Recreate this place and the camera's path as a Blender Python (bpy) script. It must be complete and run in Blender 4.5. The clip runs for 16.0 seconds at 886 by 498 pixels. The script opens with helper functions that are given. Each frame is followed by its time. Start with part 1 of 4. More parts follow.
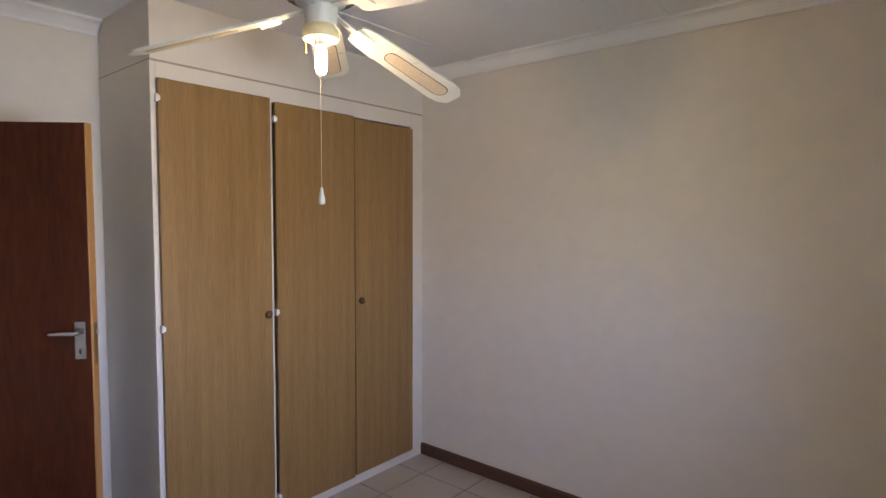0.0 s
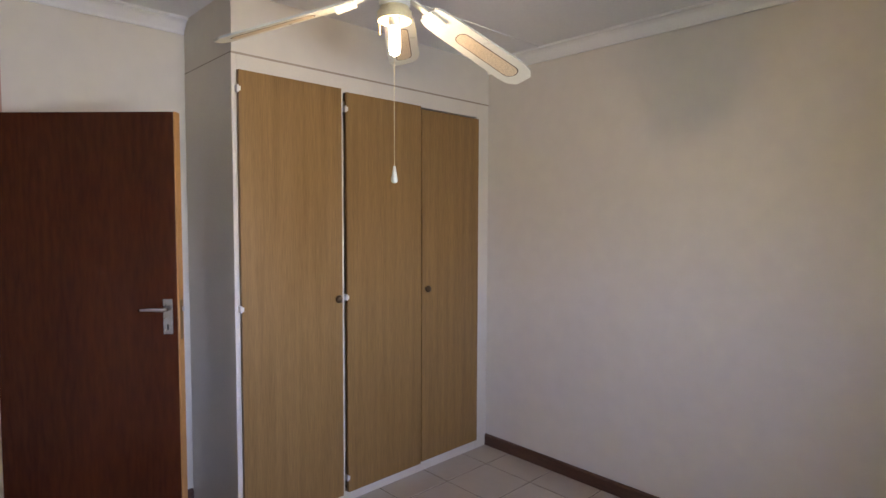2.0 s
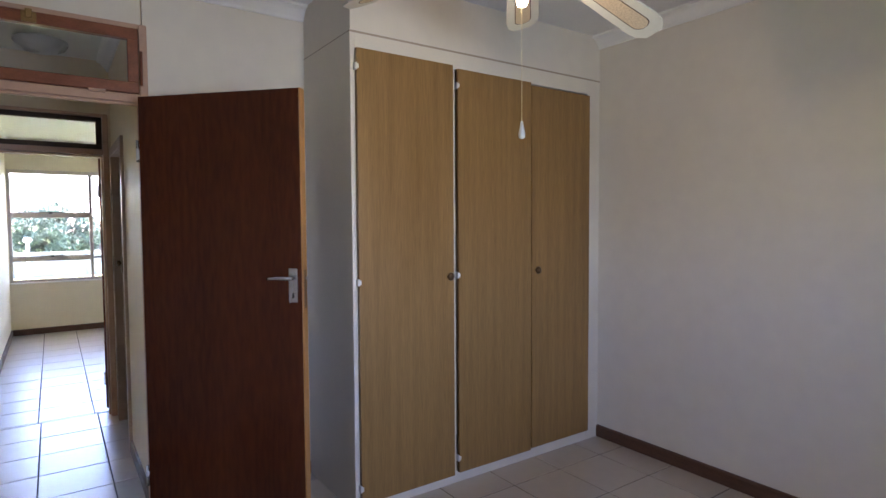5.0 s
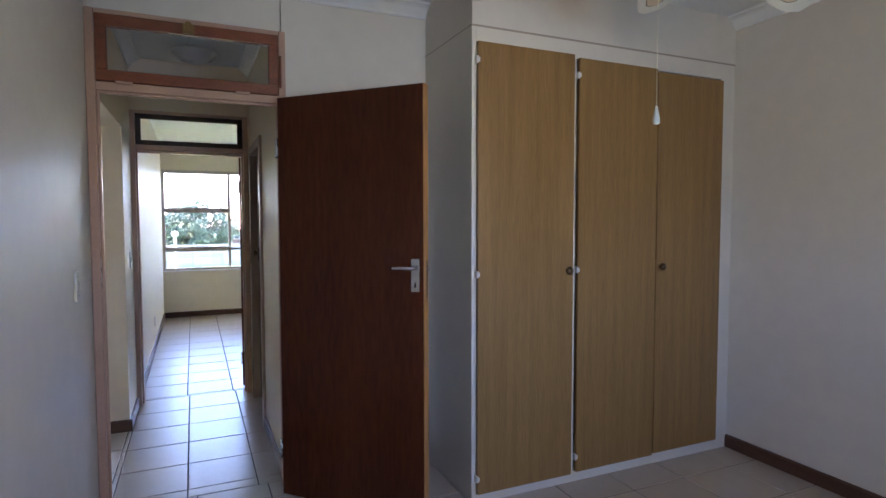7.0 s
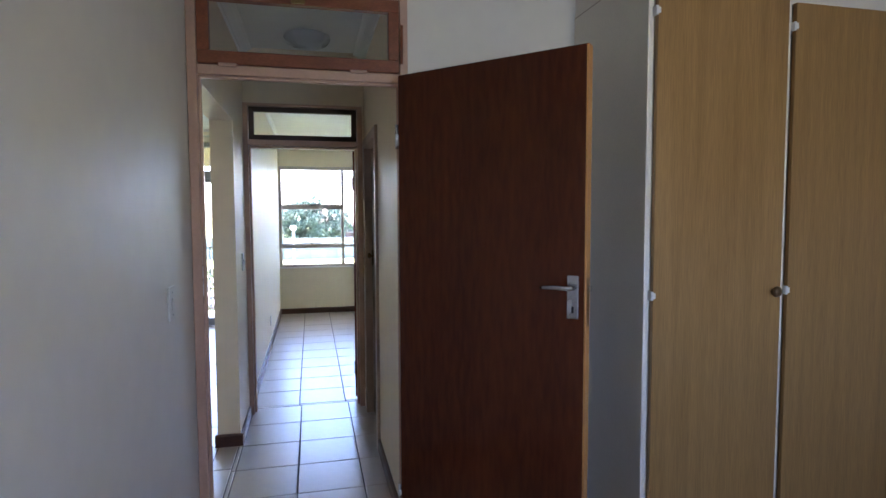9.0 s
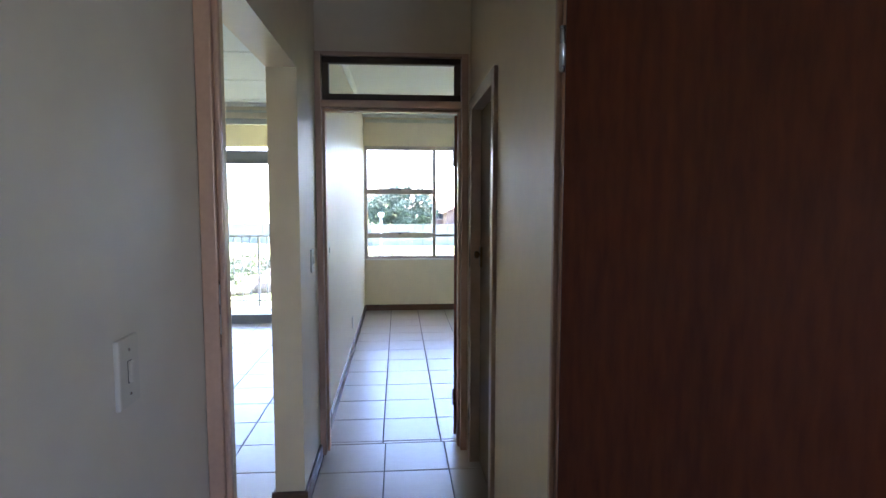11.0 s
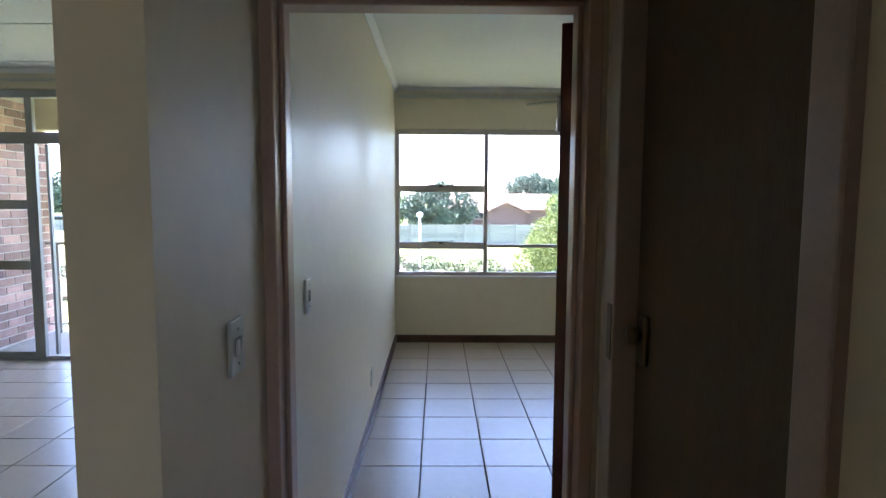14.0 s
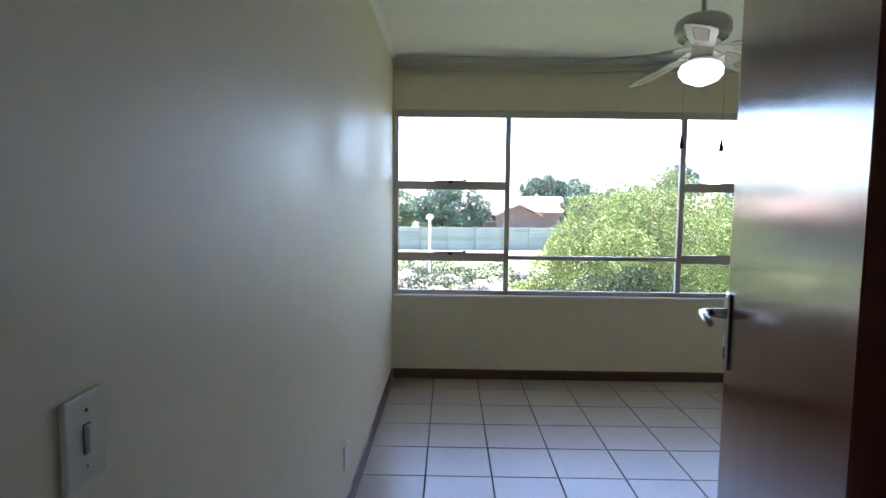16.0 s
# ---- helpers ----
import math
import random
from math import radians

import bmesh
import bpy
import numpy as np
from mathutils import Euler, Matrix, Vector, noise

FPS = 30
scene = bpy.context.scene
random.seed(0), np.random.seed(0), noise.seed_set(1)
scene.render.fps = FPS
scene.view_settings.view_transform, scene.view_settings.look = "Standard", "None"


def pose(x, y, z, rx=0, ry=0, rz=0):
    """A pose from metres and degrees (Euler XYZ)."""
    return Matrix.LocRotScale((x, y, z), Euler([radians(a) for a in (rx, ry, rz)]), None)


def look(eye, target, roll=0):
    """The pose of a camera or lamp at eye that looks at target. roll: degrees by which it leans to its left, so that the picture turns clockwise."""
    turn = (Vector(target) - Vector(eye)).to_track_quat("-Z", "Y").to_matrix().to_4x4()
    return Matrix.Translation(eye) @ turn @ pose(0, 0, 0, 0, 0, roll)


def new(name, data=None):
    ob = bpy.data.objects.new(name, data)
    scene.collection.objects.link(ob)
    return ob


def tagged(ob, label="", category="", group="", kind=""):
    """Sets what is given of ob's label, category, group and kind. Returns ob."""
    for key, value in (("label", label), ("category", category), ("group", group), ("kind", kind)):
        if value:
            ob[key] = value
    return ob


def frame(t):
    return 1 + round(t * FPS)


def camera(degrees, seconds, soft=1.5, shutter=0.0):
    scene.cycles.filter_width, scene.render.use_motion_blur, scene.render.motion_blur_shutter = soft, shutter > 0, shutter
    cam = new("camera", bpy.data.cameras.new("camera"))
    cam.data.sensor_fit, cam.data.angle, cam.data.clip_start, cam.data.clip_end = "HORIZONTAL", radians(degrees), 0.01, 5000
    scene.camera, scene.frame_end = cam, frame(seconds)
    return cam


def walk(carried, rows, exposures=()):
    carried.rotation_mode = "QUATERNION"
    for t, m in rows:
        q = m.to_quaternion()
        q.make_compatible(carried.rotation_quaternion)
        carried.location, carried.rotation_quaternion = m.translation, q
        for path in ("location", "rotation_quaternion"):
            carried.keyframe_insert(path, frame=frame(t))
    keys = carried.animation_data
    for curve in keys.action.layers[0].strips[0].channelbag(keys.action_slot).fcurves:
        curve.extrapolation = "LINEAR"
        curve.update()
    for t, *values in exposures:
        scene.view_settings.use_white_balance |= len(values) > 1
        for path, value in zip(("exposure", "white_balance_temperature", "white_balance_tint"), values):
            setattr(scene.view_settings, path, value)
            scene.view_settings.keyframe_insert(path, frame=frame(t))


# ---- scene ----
cam = camera(76.5, 16.0)
PATH = [
    (0, (0.217, 0.205, 1.67), (-1.066, 1.736, 1.554), 0.2),
    (0.5, (0.219, 0.198, 1.65), (-1.118, 1.681, 1.537), 0.1),
    (1, (0.212, 0.188, 1.632), (-1.163, 1.636, 1.521), 0.1),
    (1.5, (0.206, 0.178, 1.619), (-1.2, 1.596, 1.506), 0.2),
    (2, (0.199, 0.177, 1.595), (-1.241, 1.561, 1.483), 0.2),
    (2.5, (0.184, 0.174, 1.568), (-1.288, 1.523, 1.458), 0.2),
    (3, (0.165, 0.176, 1.536), (-1.34, 1.489, 1.427), 0.2),
    (3.5, (0.136, 0.171, 1.515), (-1.397, 1.451, 1.406), 0.1),
    (5.8, (0.083, 0.093, 1.428), (-1.636, 1.111, 1.331), -0.2),
    (6, (0.089, 0.092, 1.435), (-1.651, 1.073, 1.335), -0.1),
    (6.5, (0.078, 0.073, 1.429), (-1.711, 0.962, 1.329), -0.1),
    (7, (0.062, 0.061, 1.421), (-1.765, 0.87, 1.319), -0.1),
    (7.5, (0.033, 0.065, 1.418), (-1.826, 0.795, 1.315), -0.2),
    (8, (-0.082, 0.082, 1.436), (-1.972, 0.726, 1.329), -0.2),
    (8.5, (-0.31, 0.079, 1.456), (-2.23, 0.624, 1.338), -0.3),
    (9, (-0.529, 0.095, 1.461), (-2.473, 0.55, 1.337), -0.2),
    (9.5, (-0.768, 0.119, 1.454), (-2.729, 0.481, 1.302), -0.3),
    (10, (-1.03, 0.119, 1.447), (-3.005, 0.39, 1.282), -0.2),
    (10.2, (-1.144, 0.108, 1.446), (-3.122, 0.351, 1.281), -0.1),
    (12.5, (-2.532, 0.075, 1.446), (-4.523, 0.145, 1.270), 0.08),
    (13, (-2.824, 0.086, 1.449), (-4.816, 0.139, 1.275), 0.21),
    (13.5, (-3.095, 0.082, 1.443), (-5.087, 0.115, 1.269), 0.25),
    (14, (-3.359, 0.071, 1.455), (-5.352, 0.089, 1.283), 0.29),
    (14.5, (-3.653, 0.079, 1.454), (-5.645, 0.085, 1.283), 0.48),
    (15, (-3.949, 0.093, 1.454), (-5.942, 0.088, 1.285), 0.51),
    (15.5, (-4.257, 0.083, 1.449), (-6.250, 0.070, 1.281), 0.58),
    (16, (-4.536, 0.093, 1.436), (-6.529, 0.071, 1.271), 0.66),
]
walk(cam, [(t, look(eye, target, roll)) for t, eye, target, roll in PATH],
     [(0.0, 4.9, 6500, 34), (3.5, 4.95, 6350, 32), (6.0, 4.42, 5850, 29), (7.5, 4.35, 5700, 27), (10.0, 4.45, 5650, 24),
      (12.5, 3.7, 5700, 21), (13.5, 3.45, 5750, 20), (15.0, 3.6, 5800, 21), (16.0, 3.2, 5750, 19)])

# ---- world, sun, large lights ----
world = bpy.data.worlds.new("world")
scene.world = world
world.use_nodes = True
wn = world.node_tree
wn.nodes.clear()
sky = wn.nodes.new("ShaderNodeTexSky")
sky.sky_type = "NISHITA"
sky.sun_disc = False
sky.sun_elevation = radians(70)
sky.sun_rotation = radians(290)
sky.dust_density = 2.5
sky.altitude = 1200
bg = wn.nodes.new("ShaderNodeBackground")
bg.inputs["Strength"].default_value = 0.15
wo = wn.nodes.new("ShaderNodeOutputWorld")
wn.links.new(sky.outputs["Color"], bg.inputs["Color"])
wn.links.new(bg.outputs["Background"], wo.inputs["Surface"])

sun_data = bpy.data.lights.new("sun", "SUN")
sun_data.energy, sun_data.angle, sun_data.color = 4.5, radians(0.53), (1.0, 0.95, 0.87)
sun = new("sun", sun_data)
sun_way = Vector((math.sin(radians(290)), math.cos(radians(290)), math.tan(radians(70)))).normalized()
sun.matrix_world = look(sun_way * 30, (0, 0, 0))

# daylight standing in the opening of the window behind the start of the walk
day = bpy.data.lights.new("window_daylight", "AREA")
day.shape, day.size, day.size_y, day.energy, day.color = "RECTANGLE", 0.72, 0.70, 0.66, (0.56, 0.74, 1.0)
day.spread = radians(120)
day_ob = new("window_daylight", day)
day_ob.matrix_world = look((0.845, 1.1, 1.47), (-2.2, 1.5, 1.1))


# ---- materials ----
def material(name, base, rough=0.6, metal=0.0, grain=0.08, scale=9.0, fine=120.0, bump=0.15, bump_scale=60.0, stretch=(1, 1, 1), tint=None, placed=False,
             per_object=0.0, coat=0.0, spec=0.5, emit=None, power=0.0, rough_vary=0.08, island=0.0, dist=0.002):
    """A node material with two scales of colour variation, uneven gloss and fine relief."""
    m = bpy.data.materials.new(name)
    m.use_nodes = True
    t = m.node_tree
    b = t.nodes["Principled BSDF"]
    tc = t.nodes.new("ShaderNodeTexCoord")
    mp = t.nodes.new("ShaderNodeMapping")
    mp.inputs["Scale"].default_value = stretch
    geo = t.nodes.new("ShaderNodeNewGeometry")
    t.links.new(geo.outputs["Position"] if placed else tc.outputs["Object"], mp.inputs["Vector"])
    n1 = t.nodes.new("ShaderNodeTexNoise")
    n1.inputs["Scale"].default_value, n1.inputs["Detail"].default_value = scale, 5
    n2 = t.nodes.new("ShaderNodeTexNoise")
    n2.inputs["Scale"].default_value, n2.inputs["Detail"].default_value = fine, 3
    for n in (n1, n2):
        t.links.new(mp.outputs["Vector"], n.inputs["Vector"])
    add = t.nodes.new("ShaderNodeMath")
    add.operation = "ADD"
    half = t.nodes.new("ShaderNodeMath")
    half.operation = "MULTIPLY"
    half.inputs[1].default_value = 0.5
    t.links.new(n1.outputs["Fac"], add.inputs[0])
    t.links.new(n2.outputs["Fac"], add.inputs[1])
    t.links.new(add.outputs[0], half.inputs[0])
    ramp = t.nodes.new("ShaderNodeValToRGB")
    dark = tint or tuple(c * (1 - 2.2 * grain) for c in base)
    light = tuple(min(1.0, c * (1 + 1.2 * grain)) for c in base)
    ramp.color_ramp.elements[0].position, ramp.color_ramp.elements[0].color = 0.28, (*dark, 1)
    ramp.color_ramp.elements[1].position, ramp.color_ramp.elements[1].color = 0.72, (*light, 1)
    t.links.new(half.outputs[0], ramp.inputs["Fac"])
    colour = ramp.outputs["Color"]
    if per_object or island:
        src = t.nodes.new("ShaderNodeObjectInfo" if per_object else "ShaderNodeNewGeometry")
        rnd = src.outputs["Random" if per_object else "Random Per Island"]
        amount = per_object or island
        mr = t.nodes.new("ShaderNodeMapRange")
        mr.inputs["To Min"].default_value, mr.inputs["To Max"].default_value = 1 - amount, 1 + amount
        t.links.new(rnd, mr.inputs["Value"])
        hsv = t.nodes.new("ShaderNodeHueSaturation")
        t.links.new(mr.outputs["Result"], hsv.inputs["Value"])
        t.links.new(colour, hsv.inputs["Color"])
        colour = hsv.outputs["Color"]
    t.links.new(colour, b.inputs["Base Color"])
    mrr = t.nodes.new("ShaderNodeMapRange")
    mrr.inputs["From Min"].default_value, mrr.inputs["From Max"].default_value = 0.3, 0.7
    mrr.inputs["To Min"].default_value, mrr.inputs["To Max"].default_value = max(0.02, rough - rough_vary), min(1, rough + rough_vary)
    t.links.new(n1.outputs["Fac"], mrr.inputs["Value"])
    t.links.new(mrr.outputs["Result"], b.inputs["Roughness"])
    b.inputs["Metallic"].default_value = metal
    b.inputs["Specular IOR Level"].default_value = spec
    b.inputs["Coat Weight"].default_value = coat
    b.inputs["Coat Roughness"].default_value = 0.15
    if bump:
        n3 = t.nodes.new("ShaderNodeTexNoise")
        n3.inputs["Scale"].default_value, n3.inputs["Detail"].default_value = bump_scale, 4
        t.links.new(mp.outputs["Vector"], n3.inputs["Vector"])
        bp = t.nodes.new("ShaderNodeBump")
        bp.inputs["Strength"].default_value, bp.inputs["Distance"].default_value = bump, dist
        t.links.new(n3.outputs["Fac"], bp.inputs["Height"])
        t.links.new(bp.outputs["Normal"], b.inputs["Normal"])
    if emit:
        b.inputs["Emission Color"].default_value = (*emit, 1)
        b.inputs["Emission Strength"].default_value = power
    return m


def glass_material(name, colour=(0.97, 0.99, 0.98), rough=0.0):
    m = bpy.data.materials.new(name)
    m.use_nodes = True
    b = m.node_tree.nodes["Principled BSDF"]
    b.inputs["Base Color"].default_value = (*colour, 1)
    b.inputs["Roughness"].default_value = rough
    b.inputs["Transmission Weight"].default_value = 1.0
    b.inputs["IOR"].default_value = 1.45
    return m


WALL = material("wall_paint_cream", (0.76, 0.68, 0.51), 0.50, grain=0.025, scale=1.3, fine=12, bump=0.07, bump_scale=5, dist=0.004, rough_vary=0.06)
# Less yellow copy of the cream paint; carries the first bedroom's cool daylight.
WALLB = material("wall_paint_cream_cool_light", (0.73, 0.675, 0.58), 0.48, grain=0.03, scale=1.1, fine=10, bump=0.07, bump_scale=5, dist=0.004, rough_vary=0.06)
# Cream wall paint deepened: the hall's warm shade is put into its colour.
WALLH = material("wall_paint_cream_warm_shade", (0.75, 0.61, 0.42), 0.48, spec=0.35, grain=0.03, scale=1.3, fine=12, bump=0.07, bump_scale=5, dist=0.004, rough_vary=0.06)
CEIL = material("ceiling_board_white", (0.78, 0.78, 0.76), 0.75, grain=0.03, scale=2, fine=60, bump=0.1, bump_scale=90)
TRIMW = material("cornice_white", (0.82, 0.81, 0.78), 0.55, grain=0.02, bump=0.05)
STEEL = material("frame_paint_peach", (0.54, 0.335, 0.230), 0.36, grain=0.05, scale=5, fine=90, bump=0.12, bump_scale=30)
FRAMEC = material("frame_paint_brown", (0.40, 0.275, 0.20), 0.36, grain=0.05, scale=5, fine=90, bump=0.12, bump_scale=30)
MAHOG = material("door_mahogany_stain", (0.080, 0.0175, 0.0052), 0.24, grain=0.22, scale=1.3, fine=16, bump=0.01, bump_scale=30, stretch=(3, 3, 0.5), tint=(0.034, 0.0075, 0.0034), coat=0.0, spec=0.35, rough_vary=0.03)
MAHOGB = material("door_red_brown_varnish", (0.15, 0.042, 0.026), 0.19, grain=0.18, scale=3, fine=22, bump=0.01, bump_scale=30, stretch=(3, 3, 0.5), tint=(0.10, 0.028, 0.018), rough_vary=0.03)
LIPPING = material("door_edge_pale_wood", (0.50, 0.24, 0.07), 0.42, grain=0.12, scale=10, fine=80, stretch=(4, 4, 0.6))
TRANSW = material("transom_brown_wood", (0.235, 0.070, 0.026), 0.36, grain=0.18, scale=9, fine=70, stretch=(3, 1, 3), coat=0.15)
DOORB = material("narrow_door_brown", (0.145, 0.092, 0.05), 0.65, spec=0.2, grain=0.18, scale=4, fine=50, stretch=(6, 6, 0.7))
DARKW = material("dark_door_wood", (0.07, 0.041, 0.022), 0.58, grain=0.2, scale=6, fine=60, stretch=(6, 6, 0.7))
OAK = material("wardrobe_oak_laminate", (0.320, 0.185, 0.061), 0.42, grain=0.12, scale=3.2, fine=34, bump=0.05, bump_scale=60, stretch=(1, 8, 0.32), tint=(0.195, 0.104, 0.033))
JOINT = material("joint_gap_shadow", (0.42, 0.35, 0.27), 0.8, grain=0.1, bump=0.1)
WARDW = material("wardrobe_white_paint", (0.74, 0.685, 0.585), 0.42, grain=0.04, scale=6, bump=0.06)
SKIRT = material("skirting_dark_wood", (0.105, 0.048, 0.028), 0.42, grain=0.2, scale=8, fine=60, stretch=(1, 1, 5))
TILE = material("tile_ceramic_beige", (0.465, 0.395, 0.315), 0.31, grain=0.035, scale=3, fine=18, bump=0, per_object=0.03, rough_vary=0.015, placed=True, spec=1.0)
GROUT = material("grout_dark", (0.11, 0.095, 0.085), 0.85, grain=0.15, bump=0.2)
CHROME = material("satin_chrome", (0.62, 0.63, 0.65), 0.24, metal=1.0, grain=0.04, bump=0)
BRASS = material("aged_brass", (0.32, 0.20, 0.085), 0.36, metal=1.0, grain=0.12, bump=0.05)
BRONZE = material("dark_bronze_knob", (0.14, 0.09, 0.045), 0.36, metal=0.8, grain=0.15, bump=0.05)
PLASTIC = material("switch_plastic_cream", (0.66, 0.62, 0.53), 0.35, grain=0.02, bump=0.02)
HINGEW = material("hinge_white", (0.78, 0.76, 0.72), 0.35, grain=0.03, bump=0.02)
FANW = material("fan_cream_enamel", (0.60, 0.60, 0.52), 0.34, grain=0.03, scale=12, bump=0.03)
# Pale enamel with the bulb's yellow light put into its colour.
FITTER = material("fitter_enamel_bulb_glow", (0.70, 0.60, 0.36), 0.35, grain=0.06, scale=15, bump=0.05)
CANE = material("cane_webbing", (0.62, 0.50, 0.33), 0.6, grain=0.2, scale=150, fine=400, bump=0.6, bump_scale=260)
GLASS = glass_material("window_glass")
BULB = material("bulb_lit", (1.0, 0.85, 0.55), 0.4, bump=0, emit=(1.0, 0.82, 0.48), power=9.0)
GLOBE = material("opal_globe_lit", (0.95, 0.93, 0.88), 0.3, bump=0, emit=(1.0, 0.95, 0.84), power=0.30)
OPAL = material("opal_glass_unlit", (0.50, 0.49, 0.46), 0.3, bump=0, grain=0.03)
WINF = material("window_frame_paint", (0.56, 0.495, 0.455), 0.42, grain=0.06, scale=6, bump=0.08)
ALU = material("sliding_door_aluminium", (0.40, 0.41, 0.42), 0.38, metal=0.5, grain=0.05, bump=0.03)
# Real dark metal; also the shade inside slots, vents and keyholes, as colour.
DARKM = material("dark_metal_and_hollows", (0.03, 0.03, 0.032), 0.4, metal=0.4, bump=0.05)
BRICK = material("face_brick_red", (0.46, 0.295, 0.27), 0.85, grain=0.2, scale=8, fine=70, bump=0.6, bump_scale=45, per_object=0.42, placed=True)
MORTAR = material("brick_mortar", (0.64, 0.60, 0.55), 0.95, grain=0.1, bump=0.5, bump_scale=80)
CONC = material("concrete_screed", (0.42, 0.41, 0.40), 0.75, grain=0.1, scale=3, bump=0.2, bump_scale=40)
CREAM = material("beam_paint_cream", (0.66, 0.60, 0.44), 0.7, grain=0.04, scale=3, bump=0.15)
RAILP = material("railing_paint_pale", (0.58, 0.57, 0.55), 0.45, grain=0.08, scale=20, bump=0.05)
DISHP = material("dish_paint", (0.66, 0.66, 0.66), 0.5, grain=0.04, bump=0.03)
LAWN = material("lawn_grass", (0.13, 0.165, 0.06), 0.95, grain=0.3, scale=0.35, fine=6, bump=0.8, bump_scale=14, tint=(0.20, 0.19, 0.095), spec=0.1, dist=0.05)
LEAFD = material("leaves_dark", (0.085, 0.125, 0.09), 0.6, grain=0.25, scale=1.2, fine=8, bump=0, island=0.45, spec=0.25)
LEAFL = material("leaves_bright", (0.25, 0.29, 0.085), 0.6, grain=0.25, scale=1.2, fine=8, bump=0, island=0.4, spec=0.25)
LEAFG = material("leaves_grey_green", (0.10, 0.125, 0.06), 0.6, grain=0.25, scale=1.2, fine=8, bump=0, island=0.45, spec=0.25)
LEAFW = material("leaves_willow", (0.17, 0.215, 0.12), 0.6, grain=0.2, scale=1.0, fine=8, bump=0, island=0.35, spec=0.25)
BARK = material("bark", (0.11, 0.08, 0.06), 0.9, grain=0.25, scale=8, bump=0.7, bump_scale=20)
PRECAST = material("precast_concrete", (0.23, 0.235, 0.21), 0.9, grain=0.12, scale=0.8, fine=10, bump=0.3, bump_scale=12, per_object=0.16)
ROCK = material("garden_rock", (0.22, 0.18, 0.15), 0.95, grain=0.3, scale=2.5, fine=20, bump=0.7, bump_scale=8, island=0.35, dist=0.03)
HWALL = material("house_wall_brown", (0.20, 0.13, 0.115), 0.9, grain=0.15, scale=1.0, fine=9, bump=0.3, bump_scale=10)
HROOF = material("house_roof_tiles", (0.46, 0.29, 0.23), 0.8, grain=0.15, scale=0.8, fine=9, bump=0.4, bump_scale=9)
HGLASS = material("far_window_dark", (0.05, 0.06, 0.07), 0.15, grain=0.1, bump=0)
WHITEP = material("white_post_paint", (0.75, 0.75, 0.73), 0.5, grain=0.05, bump=0.05)


# ---- mesh helpers ----
def add_box(bm, a, b, bevel=0.0, seg=1):
    """A box from corner a to corner b, with rounded edges where bevel is set."""
    lo = [min(p, q) for p, q in zip(a, b)]
    hi = [max(p, q) for p, q in zip(a, b)]
    vs = [bm.verts.new((x, y, z)) for z in (lo[2], hi[2]) for y in (lo[1], hi[1]) for x in (lo[0], hi[0])]
    fs = [bm.faces.new([vs[i] for i in f]) for f in ((0, 2, 3, 1), (4, 5, 7, 6), (0, 1, 5, 4), (2, 6, 7, 3), (0, 4, 6, 2), (1, 3, 7, 5))]
    if bevel:
        es = list({e for f in fs for e in f.edges})
        bmesh.ops.bevel(bm, geom=es, offset=bevel, segments=seg, affect="EDGES", profile=0.5)
    return bm


def boxes(*pairs, bevel=0.0, seg=1):
    bm = bmesh.new()
    for a, b in pairs:
        add_box(bm, a, b, bevel, seg)
    return bm


def lathe(profile, centre=(0, 0, 0), steps=28):
    """A turned body about z from (radius, height) pairs."""
    bm = bmesh.new()
    rings = []
    for r, z in profile:
        if r < 1e-5:
            rings.append([bm.verts.new((centre[0], centre[1], centre[2] + z))])
        else:
            rings.append([bm.verts.new((centre[0] + r * math.cos(2 * math.pi * i / steps), centre[1] + r * math.sin(2 * math.pi * i / steps), centre[2] + z)) for i in range(steps)])
    for p, q in zip(rings, rings[1:]):
        for i in range(steps):
            j = (i + 1) % steps
            if len(p) == 1 and len(q) == 1:
                continue
            if len(p) == 1:
                f = bm.faces.new((p[0], q[j], q[i]))
            elif len(q) == 1:
                f = bm.faces.new((p[i], p[j], q[0]))
            else:
                f = bm.faces.new((p[i], p[j], q[j], q[i]))
            f.smooth = True
    bmesh.ops.recalc_face_normals(bm, faces=bm.faces)
    return bm


def tube(points, radius, steps=8, bm=None):
    """A round bar along a line of points."""
    bm = bm or bmesh.new()
    pts = [Vector(p) for p in points]
    rings = []
    for i, p in enumerate(pts):
        d = (pts[min(i + 1, len(pts) - 1)] - pts[max(i - 1, 0)]).normalized()
        side = d.cross(Vector((0, 0, 1)) if abs(d.z) < 0.9 else Vector((1, 0, 0))).normalized()
        up = side.cross(d)
        r = radius[i] if isinstance(radius, (list, tuple)) else radius
        rings.append([bm.verts.new(p + r * (math.cos(2 * math.pi * k / steps) * side + math.sin(2 * math.pi * k / steps) * up)) for k in range(steps)])
    for a, b in zip(rings, rings[1:]):
        for k in range(steps):
            bm.faces.new((a[k], a[(k + 1) % steps], b[(k + 1) % steps], b[k])).smooth = True
    bm.faces.new(rings[0][::-1])
    bm.faces.new(rings[-1])
    return bm


def mesh_of(name, bm, mat):
    me = bpy.data.meshes.new(name)
    bmesh.ops.recalc_face_normals(bm, faces=bm.faces)
    bm.to_mesh(me)
    bm.free()
    me.materials.append(mat)
    return me


def part(name, bm, mat, parent, label=""):
    ob = new(name, mesh_of(name, bm, mat))
    ob.parent = parent
    return tagged(ob, label)


def thing(name, m, label, category, group=""):
    ob = new(name)
    ob.empty_display_size = 0.1
    ob.matrix_world = m
    return tagged(ob, label, category, group)


def single(name, bm, mat, label, category, group=""):
    return tagged(new(name, mesh_of(name, bm, mat)), label, category, group)


def structure(name, bm, mat, label, category="wall"):
    return tagged(new(name, mesh_of(name, bm, mat)), label, category, "", "structure")


